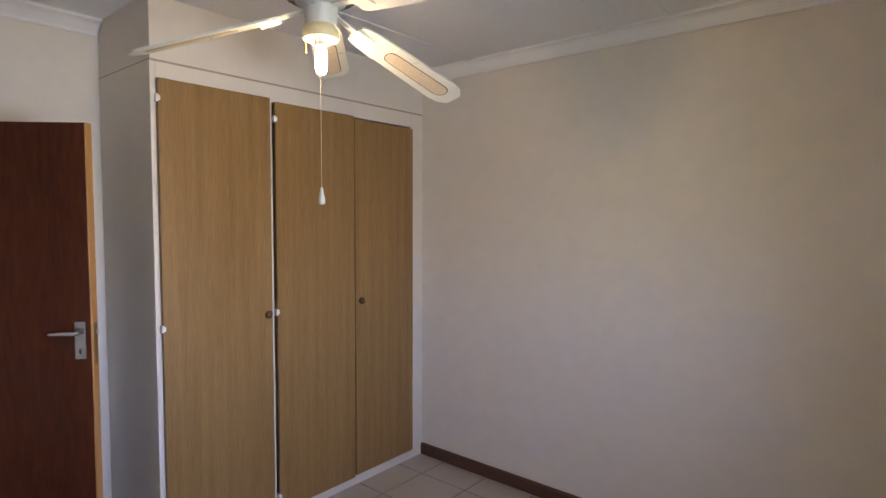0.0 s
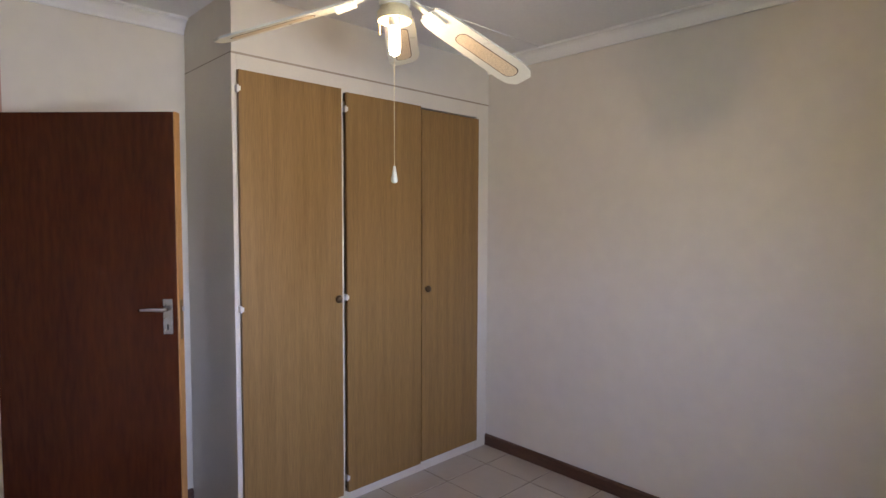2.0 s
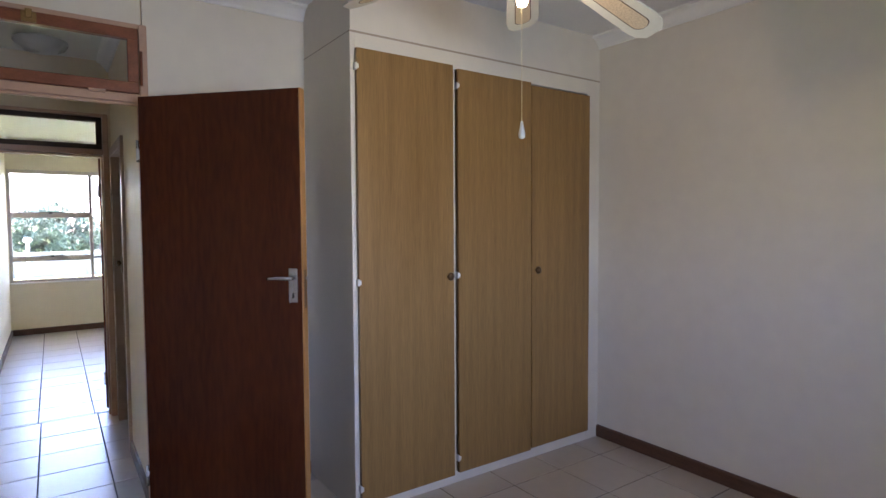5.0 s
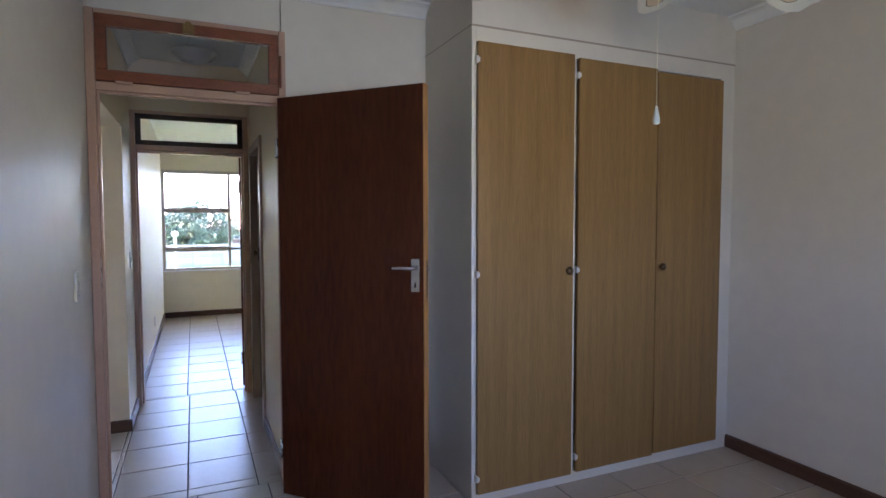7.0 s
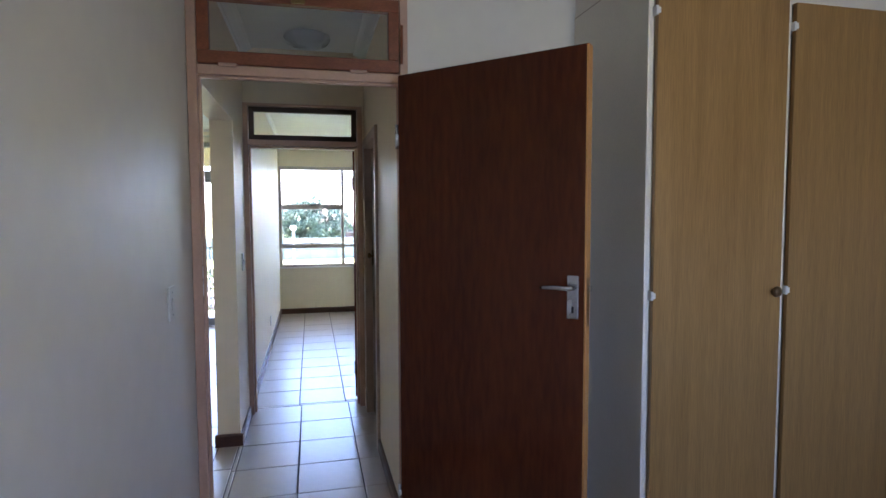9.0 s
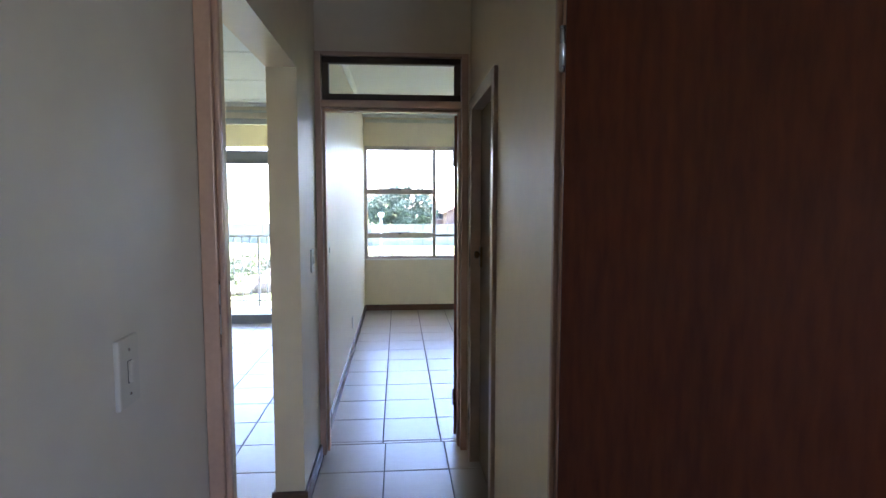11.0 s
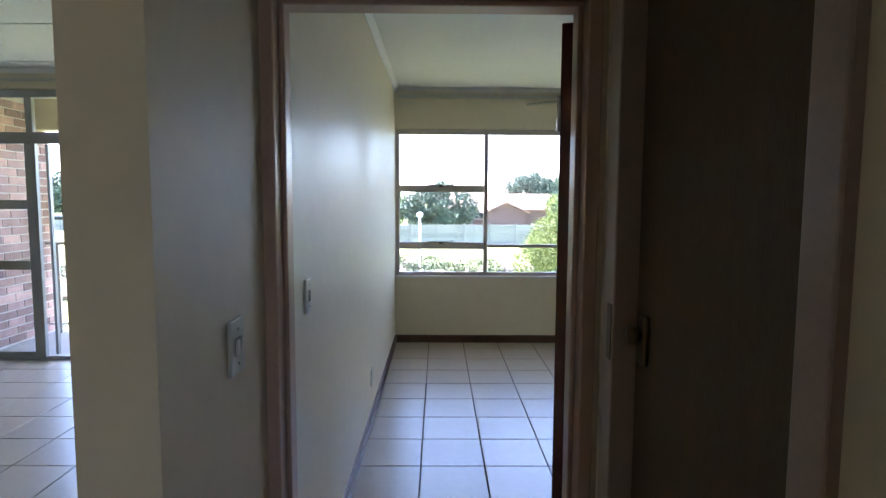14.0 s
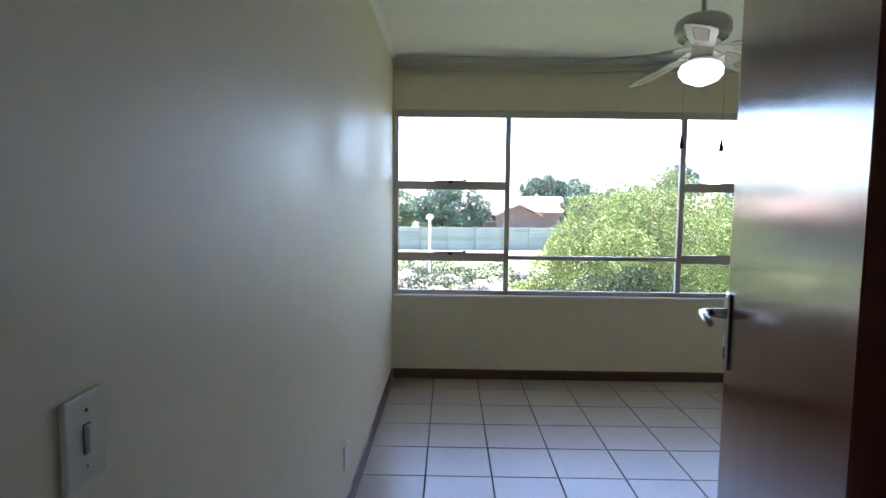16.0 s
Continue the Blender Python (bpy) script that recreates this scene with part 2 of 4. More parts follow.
def prism(profile, start, end, out):
    """A moulding: a profile of (out, up) pairs swept from start to end; out is the way it stands off the wall."""
    bm = bmesh.new()
    rows = []
    for p in (start, end):
        rows.append([bm.verts.new((p[0] + o * out[0], p[1] + o * out[1], p[2] + u)) for o, u in profile])
    n = len(profile)
    for i in range(n):
        j = (i + 1) % n
        bm.faces.new((rows[0][i], rows[0][j], rows[1][j], rows[1][i]))
    bm.faces.new(rows[0])
    bm.faces.new(rows[1][::-1])
    return bm


# ---- plan ----
H = 2.64                       # ceilings
BX0, BX1, BY0, BY1 = -2.98, 0.64, -0.378, 3.09     # first bedroom
WT = 0.15                      # thickness of the wall with the first door
CX1, CX0 = -3.13, -4.775        # hall
CXD = -3.0                     # hall side of the first door frame
CL, CR = -0.365, 0.488           # hall sides
RX1, RX0, RY0, RY1 = -4.915, -9.045, -0.365, 2.85    # second bedroom
LX0, LX1, LY0, LY1 = -8.34, -2.2, -5.6, -0.50      # lounge
OW = 0.22                      # outer walls
G = -2.0                       # ground outside

# walls of the first bedroom
structure("wall_west_bedroom", boxes(((CXD, BY0 - 0.13, 0), (BX0, -0.372, H)), ((BX0 - WT, -0.366, 2.385), (BX0, 0.489, H)), ((CXD, 0.495, 0), (BX0, CR + 0.12, H)), ((BX0 - WT, CR + 0.12, 0), (BX0, BY1 + OW, H))), WALLB,
          "cream painted plaster wall with the bedroom door")
structure("wall_south_bedroom", boxes(((BX0, BY0 - 0.13, 0), (BX1 + OW, BY0, H))), WALLB, "plain cream painted plaster wall")
structure("wall_north_bedroom", boxes(((BX0, BY1, 0), (BX1 + OW, BY1 + OW, H))), WALLB, "plain cream painted plaster wall above dark skirting")
structure("wall_east_bedroom", boxes(((BX1, BY0, 0), (BX1 + OW, 0.72, H)), ((BX1, 1.48, 0), (BX1 + OW, BY1, H)), ((BX1, 0.72, 0), (BX1 + OW, 1.48, 1.1)), ((BX1, 0.72, 1.84), (BX1 + OW, 1.48, H))), WALLB,
          "cream painted wall with a window opening")
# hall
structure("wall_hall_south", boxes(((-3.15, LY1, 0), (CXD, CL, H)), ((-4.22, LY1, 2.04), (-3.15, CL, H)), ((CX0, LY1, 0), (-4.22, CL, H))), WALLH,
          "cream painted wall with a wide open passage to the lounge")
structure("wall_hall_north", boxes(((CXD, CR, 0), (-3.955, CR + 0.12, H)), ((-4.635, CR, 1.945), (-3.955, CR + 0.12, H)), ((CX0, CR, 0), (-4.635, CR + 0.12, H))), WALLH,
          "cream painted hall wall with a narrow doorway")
structure("wall_hall_store", boxes(((CX0, 1.3, 0), (CX1, 1.4, H)), ), WALL, "plain wall behind the narrow door")
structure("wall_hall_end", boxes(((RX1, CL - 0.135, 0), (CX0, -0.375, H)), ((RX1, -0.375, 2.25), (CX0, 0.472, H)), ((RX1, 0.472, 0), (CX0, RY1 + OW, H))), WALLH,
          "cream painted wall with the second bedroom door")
# second bedroom
structure("wall_south_second_bedroom", boxes(((RX0, LY1, 0), (RX1, RY0, H))), WALL, "glossy cream painted wall with light switch and socket")
structure("wall_north_second_bedroom", boxes(((RX0 - OW, RY1, 0), (RX1, RY1 + OW, H))), WALL, "plain cream painted plaster wall")
WY0, WY1, WZ0, WZ1 = -0.355, 2.80, 0.685, 2.165
structure("wall_west_second_bedroom", boxes(((RX0 - OW, LY1, G), (RX0, WY0, H)), ((RX0 - OW, WY1, 0), (RX0, RY1, H)), ((RX0 - OW, WY0, 0), (RX0, WY1, WZ0)), ((RX0 - OW, WY0, WZ1), (RX0, WY1, H))), WALL,
          "cream painted wall below and above a wide window")
# lounge
structure("wall_west_lounge", boxes(((LX0 - OW, LY0, 0), (LX0, -4.95, H)), ((LX0 - OW, -0.75, 0), (LX0, LY1, H)), ((LX0 - OW, -4.95, 2.40), (LX0, -0.75, H))), WALL, "cream painted wall round a sliding patio door")
structure("wall_south_lounge", boxes(((LX0 - OW, LY0 - OW, 0), (LX1 + OW, LY0, H))), WALL, "plain cream painted plaster wall")
structure("wall_east_lounge", boxes(((LX1, LY0, 0), (LX1 + OW, BY0 - 0.13, H))), WALL, "plain cream painted plaster wall")


DROP = 0.075


# ceilings: boards with thin cover strips
def ceiling(name, x0, x1, y0, y1, drop, strips):
    bm = boxes(((x0, y0, H - drop), (x1, y1, H + 0.12)))
    for x in strips:
        add_box(bm, (x - 0.013, y0 + 0.005, H - drop - 0.004), (x + 0.013, y1 - 0.005, H - drop + 0.01))
    return structure(name, bm, CEIL, "white board ceiling with thin cover strips", "ceiling")


ceiling("ceiling_bedroom", BX0 - WT, BX1 + OW, BY0 - 0.13, BY1 + OW, 0.0, (-1.93, -0.73))
ceiling("ceiling_hall", RX1, BX0 - WT, CL - 0.16, 1.4, 0.0, (-3.8,))
ceiling("ceiling_second_bedroom", RX0, RX1, RY0, RY1, DROP, ())
ceiling("ceiling_lounge", LX0, LX1, LY0, LY1, DROP, (-8.08, -7.08, -6.07, -5.07, -4.07, -3.07))
# Never in view: added to stop light from above and shade windows and balcony.
structure("roof", boxes(((-9.95, LY1, H + 0.121), (RX1, 3.7, H + 0.22)), ((-10.45, -6.6, H + 0.121), (LX1 + OW, LY1, H + 0.22)), ((RX1, LY1, H + 0.121), (BX1 + 0.7, 3.9, H + 0.22))), CONC, "unseen flat roof, its eaves added to keep direct sun out", "roof")

COVE = [(0, 0), (0, -0.075), (0.012, -0.075), (0.018, -0.06), (0.045, -0.026), (0.062, -0.016), (0.075, -0.014), (0.075, 0)]


def cornice(start, end, out, drop=0.0, size=1.0):
    structure("cornice", prism([(o * size, u * size) for o, u in COVE], (*start, H - drop), (*end, H - drop), out), TRIMW, "white coved plaster cornice", "cornice")


cornice((BX0, BY0), (BX0, 1.298), (1, 0))
cornice((BX0, BY0), (BX1, BY0), (0, 1))
cornice((-2.387, BY1), (BX1, BY1), (0, -1))
cornice((BX1, BY0), (BX1, BY1), (-1, 0))
cornice((RX0, RY0), (RX1, RY0), (0, 1), DROP, 0.5)
cornice((RX0, RY1), (RX1, RY1), (0, -1), DROP, 0.5)
cornice((RX0, RY0), (RX0, RY1), (1, 0), DROP, 0.5)
cornice((RX1, RY0), (RX1, RY1), (-1, 0), DROP, 0.5)
cornice((LX0, LY0), (LX0, LY1), (1, 0), DROP, 0.5)
cornice((LX0, LY1), (LX1, LY1), (0, -1), DROP, 0.5)
cornice((CX1, CR), (CX0, CR), (0, -1))
cornice((CX1, CL), (CX0, CL), (0, 1))

SK = [(0, 0), (0.016, 0), (0.016, 0.066), (0.010, 0.076), (0, 0.078)]


def skirting(start, end, out):
    structure("baseboard", prism(SK, (*start, 0.001), (*end, 0.001), out), SKIRT, "dark brown wooden skirting board", "skirting")


skirting((-2.387, BY1), (BX1, BY1), (0, -1))
skirting((BX0, BY0), (BX1, BY0), (0, 1))
skirting((BX1, BY0), (BX1, BY1), (-1, 0))
skirting((BX0, 0.53), (BX0, 1.295), (1, 0))
skirting((CXD, CR), (-3.915, CR), (0, -1))
skirting((CX0 + 0.04, CL), (-4.22, CL), (0, 1))
skirting((-4.22, CL + 0.016), (-4.22, LY1 - 0.016), (1, 0))
skirting((RX0, RY0), (RX1 - 0.02, RY0), (0, 1))
skirting((RX0, RY0), (RX0, RY1), (1, 0))
skirting((RX0, RY1), (RX1, RY1), (0, -1))
skirting((LX0, LY1), (-4.22, LY1), (0, -1))
skirting((LX0, LY0), (LX1, LY0), (0, 1))

# lower storey and slab under the rooms
structure("wall_lower_storey", boxes(((LX0 - OW, LY0 - OW, G), (BX1 + OW, BY1 + OW, -0.16)), ((RX0 - OW, LY1, G), (LX0 - OW, RY1 + OW, -0.16))), BRICK, "brick lower storey under the flat", "wall")


# ---- doors ----
def lever_handle(name, parent, m, side=1):
    """Long plate with a lever and a keyhole; plate in the local xz plane, lever towards -x."""
    h = new(name, mesh_of(name, boxes(((-0.021, -0.004, -0.075), (0.021, 0.004, 0.077)), bevel=0.003, seg=2), CHROME))
    h.parent = parent
    h.matrix_local = m
    tagged(h, "satin chrome lever handle on a long plate")
    pts = [(0, -0.003, 0.035), (0, -0.035, 0.035), (-0.012 * side, -0.046, 0.035), (-0.05 * side, -0.047, 0.036), (-0.088 * side, -0.045, 0.034), (-0.104 * side, -0.040, 0.032)]
    part("lever", tube(pts, [0.011, 0.009, 0.009, 0.0085, 0.0075, 0.006], 10), CHROME, h)
    part("keyhole", boxes(((-0.004, -0.0055, -0.055), (0.004, -0.003, -0.032)), bevel=0.001), DARKM, h)
    return h


def door_leaf(name, hinge, angle, width, height, mat, label, handle_face, handle_z):
    """A flush leaf that hangs at its hinge and runs along its local x; thickness along local y."""
    d = thing(name, pose(*hinge, 0, 0, angle), label, "door")
    part("leaf", boxes(((0.006, -0.020, 0.012), (width - 0.007, 0.020, height)), bevel=0.0015), mat, d)
    part("edge_lipping", boxes(((width - 0.0068, -0.0198, 0.012), (width, 0.0198, height)), bevel=0.001), LIPPING, d, "pale bare wood edge of the leaf")
    part("lock_plate", boxes(((width - 0.002, -0.011, handle_z - 0.10), (width + 0.0012, 0.011, handle_z + 0.07))), BRASS, d, "brass lock plate in the edge")
    part("latch", boxes(((width, -0.006, handle_z + 0.022), (width + 0.011, 0.006, handle_z + 0.042)), bevel=0.002), CHROME, d)
    lever_handle("handle", d, pose(width - 0.045, -0.024, handle_z), 1)
    lever_handle("handle", d, pose(width - 0.045, 0.024, handle_z, 0, 0, 180), -1)
    for z in (0.25, height - 0.25):
        part("hinge", tube([(0.0, 0.022 * handle_face, z - 0.05), (0.0, 0.022 * handle_face, z + 0.05)], 0.007, 8), CHROME, d)
    return d


def door_frame(name, x0, x1, y0, y1, outer0, outer1, top, head, mat, label, rebate_at):
    """A pressed steel frame across an opening in y; x0 to x1 is its depth, top the opening's height, head the frame's top."""
    f = tagged(new(name), label, "door frame", "", "structure")
    stop = 0.014
    mid = (x0 + x1) / 2
    half = min(0.03, (x1 - x0) / 4)
    part("jamb", boxes(((x0, outer0, 0), (x1, y0, head)), ((mid - half, y0, 0), (mid + half, y0 + stop, top)), bevel=0.004, seg=2), mat, f)
    part("jamb", boxes(((x0, y1, 0), (x1, outer1, head)), ((mid - half, y1 - stop, 0), (mid + half, y1, top)), bevel=0.004, seg=2), mat, f)
    part("head_bar", boxes(((x0 + 0.001, y0, top), (x1 - 0.001, y1, top + 0.04)), ((mid - half, y0, top - stop), (mid + half, y1, top)), bevel=0.004, seg=2), mat, f)
    part("top_bar", boxes(((x0 + 0.001, y0, head - 0.022), (x1 - 0.001, y1, head)), bevel=0.004, seg=2), mat, f)
    return f


def transom(name, x, y0, y1, z0, z1, wood, bar, mat, label):
    """A glazed light over a door, its face at x."""
    w = thing(name, pose(x, 0, 0), label, "transom window")
    d = -0.04
    part("rail", boxes(((0, y0, z0), (d, y1, z0 + bar)), bevel=0.003), mat, w)
    part("rail", boxes(((0, y0, z1 - bar), (d, y1, z1)), bevel=0.003), mat, w)
    part("stile", boxes(((0, y0, z0 + bar), (d, y0 + wood, z1 - bar)), bevel=0.003), mat, w)
    part("stile", boxes(((0, y1 - wood, z0 + bar), (d, y1, z1 - bar)), bevel=0.003), mat, w)
    g = part("pane", boxes(((-0.018, y0 + wood - 0.005, z0 + bar - 0.005), (-0.022, y1 - wood + 0.005, z1 - bar + 0.005))), GLASS, w, "clear glass pane")
    g.visible_shadow = False
    return w


door_frame("door_frame_1", -3.000, -2.962, -0.338, 0.477, -0.376, 0.512, 2.022, 2.392, STEEL, "peach painted pressed steel door frame", 1)
t1 = transom("transom_light", -2.955, -0.335, 0.474, 2.064, 2.368, 0.046, 0.052, TRANSW, "brown varnished wooden transom light above the open door")
part("catch", boxes(((0.0, 0.03, 2.318), (0.016, 0.085, 2.362)), ((0.012, 0.045, 2.33), (0.024, 0.07, 2.372)), bevel=0.003), BRASS, t1, "brass spring catch")
for y in (-0.22, 0.30):
    part("hinge", boxes(((0.0, y - 0.035, 2.052), (0.010, y + 0.035, 2.066)), bevel=0.002), STEEL, t1)
part("stay", tube([(0.012, 0.482, 2.10), (0.014, 0.484, 2.26)], 0.006, 6), TRANSW, t1)
leaf1 = door_leaf("door_1", (-2.887, 0.464, 0), 43.6, 0.813, 2.032, MAHOG, "dark mahogany stained flush door standing open", -1, 1.17)
tagged(leaf1, kind="structure")
for y, nm in ((-0.331, "striker_plate"),):
    single(nm, boxes(((-2.998, -0.3395, 1.10), (-2.966, -0.3365, 1.26)), bevel=0.001), CHROME, "small steel striker plate in the door frame", "striker plate")

door_frame("door_frame_2", -4.930, -4.765, -0.333, 0.437, -0.376, 0.473, 1.957, 2.255, STEEL, "peach brown painted steel door frame", 1)
transom("transom_light", -4.79, -0.329, 0.433, 2.0, 2.232, 0.036, 0.034, DARKW, "dark brown wooden transom light above the doorway")
leaf2 = door_leaf("door_2", (-4.962, 0.432, 0), 180 - 19.5, 0.762, 1.95, MAHOGB, "glossy dark brown flush door standing open", 1, 1.187)
tagged(leaf2, kind="structure")
keep = thing("striker_plate", pose(-4.888, -0.332, 1.155), "steel striker plate with a dark latch slot", "striker plate")
part("plate", boxes(((-0.016, -0.003, -0.09), (0.016, 0.0015, 0.09)), bevel=0.001), CHROME, keep)
part("slot", boxes(((-0.009, 0.0, -0.055), (0.009, 0.0022, 0.05))), DARKM, keep)

# narrow door off the hall
f3 = tagged(new("door_frame_3"), "grey brown painted steel frame of a narrow door", "door frame", "", "structure")
part("jamb", boxes(((-3.975, CR - 0.018, 0), (-3.915, CR + 0.10, 1.995)), bevel=0.004, seg=2), FRAMEC, f3)
part("jamb", boxes(((-4.70, CR - 0.018, 0), (-4.615, CR + 0.10, 1.995)), bevel=0.004, seg=2), FRAMEC, f3)
part("head_bar", boxes(((-4.615, CR - 0.018, 1.93), (-3.975, CR + 0.10, 1.995)), bevel=0.004, seg=2), FRAMEC, f3)
d3 = thing("door_3", pose(-3.978, CR + 0.035, 0), "dark brown narrow flush door, shut", "door")
tagged(d3, kind="structure")
part("leaf", boxes(((-0.634, 0, 0.012), (-0.002, 0.038, 1.925)), bevel=0.002), DOORB, d3)
part("lock_case", boxes(((-0.60, -0.012, 1.10), (-0.555, 0.0, 1.21)), bevel=0.004), BRONZE, d3, "worn bronze rim lock")
knob = part("knob", lathe([(0.0, -0.03), (0.016, -0.028), (0.021, -0.018), (0.017, -0.008), (0.009, 0.0)], steps=16), BRONZE, d3)
knob.matrix_local = pose(-0.575, -0.012, 1.165, -90)
single("striker_plate", boxes(((-4.655, CR - 0.0205, 1.09), (-4.625, CR - 0.0175, 1.22)), bevel=0.001), BRONZE, "worn bronze keeper on the narrow frame", "striker plate")

# ---- wardrobe ----
ward = thing("wardrobe", pose(-2.387, 0, 0), "built-in wardrobe with three oak laminate doors in a white frame", "wardrobe")
part("side_panel", boxes(((-0.59, 1.298, 0), (0, 1.322, 2.357)), bevel=0.002), WARDW, ward, "cream painted side panel")
part("stile", boxes(((-0.03, 2.972, 0), (0, 3.088, 2.357)), bevel=0.002), WARDW, ward)
part("stile", boxes(((-0.03, 1.880, 0.05), (-0.003, 1.899, 2.27)), bevel=0.002), WARDW, ward)
part("top_rail", boxes(((-0.03, 1.322, 2.262), (0, 2.972, 2.355)), bevel=0.002), WARDW, ward)
part("plinth", boxes(((-0.03, 1.322, 0), (0, 2.972, 0.062)), bevel=0.002), WARDW, ward)
part("back", boxes(((-0.59, 1.322, 0.0), (-0.57, 3.088, 2.357))), WARDW, ward)


def wardrobe_door(y0, y1, z0, z1, knob_y, hinge_y, zh, out):
    d = part("door", boxes(((0.003 + out, y0, z0), (0.024 + out, y1, z1)), bevel=0.0015), OAK, ward, "oak grained laminate door")
    if knob_y:
        k = part("knob", lathe([(0.0, 0.032), (0.012, 0.031), (0.020, 0.024), (0.022, 0.018), (0.017, 0.011), (0.010, 0.007), (0.011, 0.0)], steps=20), BRONZE, d, "round dark bronze knob")
        k.matrix_local = pose(0.024 + out, knob_y, 1.155, 0, 90, 0)
    for z in zh:
        part("hinge", boxes(((0.0, hinge_y - 0.005, z - 0.017), (0.0265 + out, hinge_y + 0.005, z + 0.017)), ((0.022 + out, hinge_y, z - 0.011), (0.028 + out, hinge_y + 0.013, z + 0.011)), bevel=0.0015), HINGEW, d, "white wrap-round hinge")


wardrobe_door(1.322, 1.886, 0.055, 2.278, 1.852, 1.318, (2.19, 1.155, 0.134), 0.0)
part("edge_strip", boxes(((0.0, 1.8865, 0.055), (0.0235, 1.8955, 2.276)), bevel=0.001), WARDW, ward, "white strip along the first door")
wardrobe_door(1.917, 2.4525, 0.062, 2.264, None, 1.912, (2.175, 1.157, 0.145), 0.002)
wardrobe_door(2.463, 2.968, 0.070, 2.248, 2.497, 2.966, (), 0.0)
bulk = structure("wall_bulkhead", boxes(((BX0, 1.302, 2.362), (-2.389, BY1, H))), WALLB, "cream painted bulkhead above the wardrobe")
# The gap's shadow is drawn as a dark strip, front and side.
structure("trim", boxes(((-2.389, 1.298, 2.352), (-2.3865, BY1 - 0.001, 2.362)), ((BX0 + 0.001, 1.2995, 2.357), (-2.389, 1.302, 2.362))), JOINT, "thin dark strip drawn for the shadow in the joint above the wardrobe", "trim")


# ---- ceiling fans ----
def ceiling_fan(x, y, blade_z, first, lit, label, ceiling_z, dip, low, bent=((0, 0),) * 5):
    """A five-blade fan whose blades leave the hub at blade_z."""
    f = thing("ceiling_fan", pose(x, y, blade_z), label, "ceiling fan", "ceiling fans")
    top = ceiling_z - blade_z
    part("canopy", lathe([(0.0, top), (0.062, top), (0.064, top - 0.02), (0.045, top - 0.05), (0.016, top - 0.06)], steps=24), FANW, f)
    part("rod", tube([(0, 0, top - 0.05), (0, 0, 0.12)], 0.012, 12), FANW, f)
    part("motor", lathe([(0.014, 0.145), (0.05, 0.14), (0.095, 0.132), (0.122, 0.112), (0.130, 0.085), (0.128, 0.055), (0.112, 0.030), (0.075, 0.012), (0.055, 0.0), (0.0, 0.0)], steps=36), FANW, f)
    for i in range(30):
        a = 2 * math.pi * i / 30
        # dark plate just proud of the motor, in place of a shaded opening
        v = part("vent", boxes(((-0.018, -0.0042, -0.0016), (0.019, 0.0042, 0.003)), bevel=0.0006), DARKM, f)
        v.matrix_local = pose(0, 0, 0, 0, 0, math.degrees(a)) @ pose(0.096, 0, 0.0222, 0, -26, 0)
    part("switch_housing", lathe([(0.056, 0.002), (0.052, -0.01), (0.050, -0.05), (0.046, -0.056), (0.0, -0.056)], steps=28), FANW, f)
    for i in range(5):
        a = first + 72 * i + bent[i][0]
        sag = dip + bent[i][1]
        iron = part("blade_iron", boxes(((0.05, -0.014, -0.002), (0.145, 0.014, 0.005)), ((0.135, -0.030, -0.006), (0.205, 0.030, -0.001)), bevel=0.004, seg=2), FANW, f)
        iron.matrix_local = pose(0, 0, 0.005, 0, 0, a) @ pose(0, 0, -low * 0.5, 0, sag + 4, 0)
        bm = bmesh.new()
        out = [(0.165, -0.040), (0.185, -0.050), (0.25, -0.056), (0.56, -0.066), (0.605, -0.060), (0.635, -0.035), (0.635, 0.035), (0.605, 0.060), (0.56, 0.066), (0.25, 0.056), (0.185, 0.050), (0.165, 0.040)]
        lo = [bm.verts.new((px, py, -0.004)) for px, py in out]
        hi = [bm.verts.new((px, py, 0.003)) for px, py in out]
        bm.faces.new(lo[::-1])
        bm.faces.new(hi)
        for k in range(len(out)):
            bm.faces.new((lo[k], lo[(k + 1) % len(out)], hi[(k + 1) % len(out)], hi[k]))
        b = part("blade", bm, FANW, f, "cream enamel blade with a cane inset")
        m = pose(0, 0, -low, 0, 0, a) @ pose(0, 0, 0, 0, sag, 0) @ pose(-0.025, 0, -0.004, -14, 0, 0)
        b.matrix_local = m
        bm = bmesh.new()
        n = 10
        ring = [(0.325 + 0.026 * math.cos(math.pi / 2 + math.pi * k / n), 0.026 * math.sin(math.pi / 2 + math.pi * k / n)) for k in range(n + 1)]
        ring += [(0.555 + 0.030 * math.cos(-math.pi / 2 + math.pi * k / n), 0.030 * math.sin(-math.pi / 2 + math.pi * k / n)) for k in range(n + 1)]
        for z in (-0.0052, 0.0042):
            bm.faces.new([bm.verts.new((px, py, z)) for px, py in ring])
        part("cane_inset", bm, CANE, b, "woven cane inset")
        bm = bmesh.new()
        wide = [(0.44 + (px - 0.44) * 1.022, py * 1.13) for px, py in ring]
        for z in (-0.0046, 0.0036):
            bm.faces.new([bm.verts.new((px, py, z)) for px, py in wide])
        part("inset_border", bm, BARK, b, "brown edging round the cane")
    if lit == "bulb":
        part("light_fitter", lathe([(0.046, -0.056), (0.050, -0.066), (0.056, -0.072), (0.057, -0.098), (0.053, -0.100), (0.052, -0.075), (0.02, -0.066)], steps=30), FITTER, f, "enamel ring of the light fitting, tinted yellow for the bulb's light")
        part("lampholder", lathe([(0.018, -0.060), (0.020, -0.10), (0.022, -0.118), (0.0, -0.118)], steps=20), FANW, f)
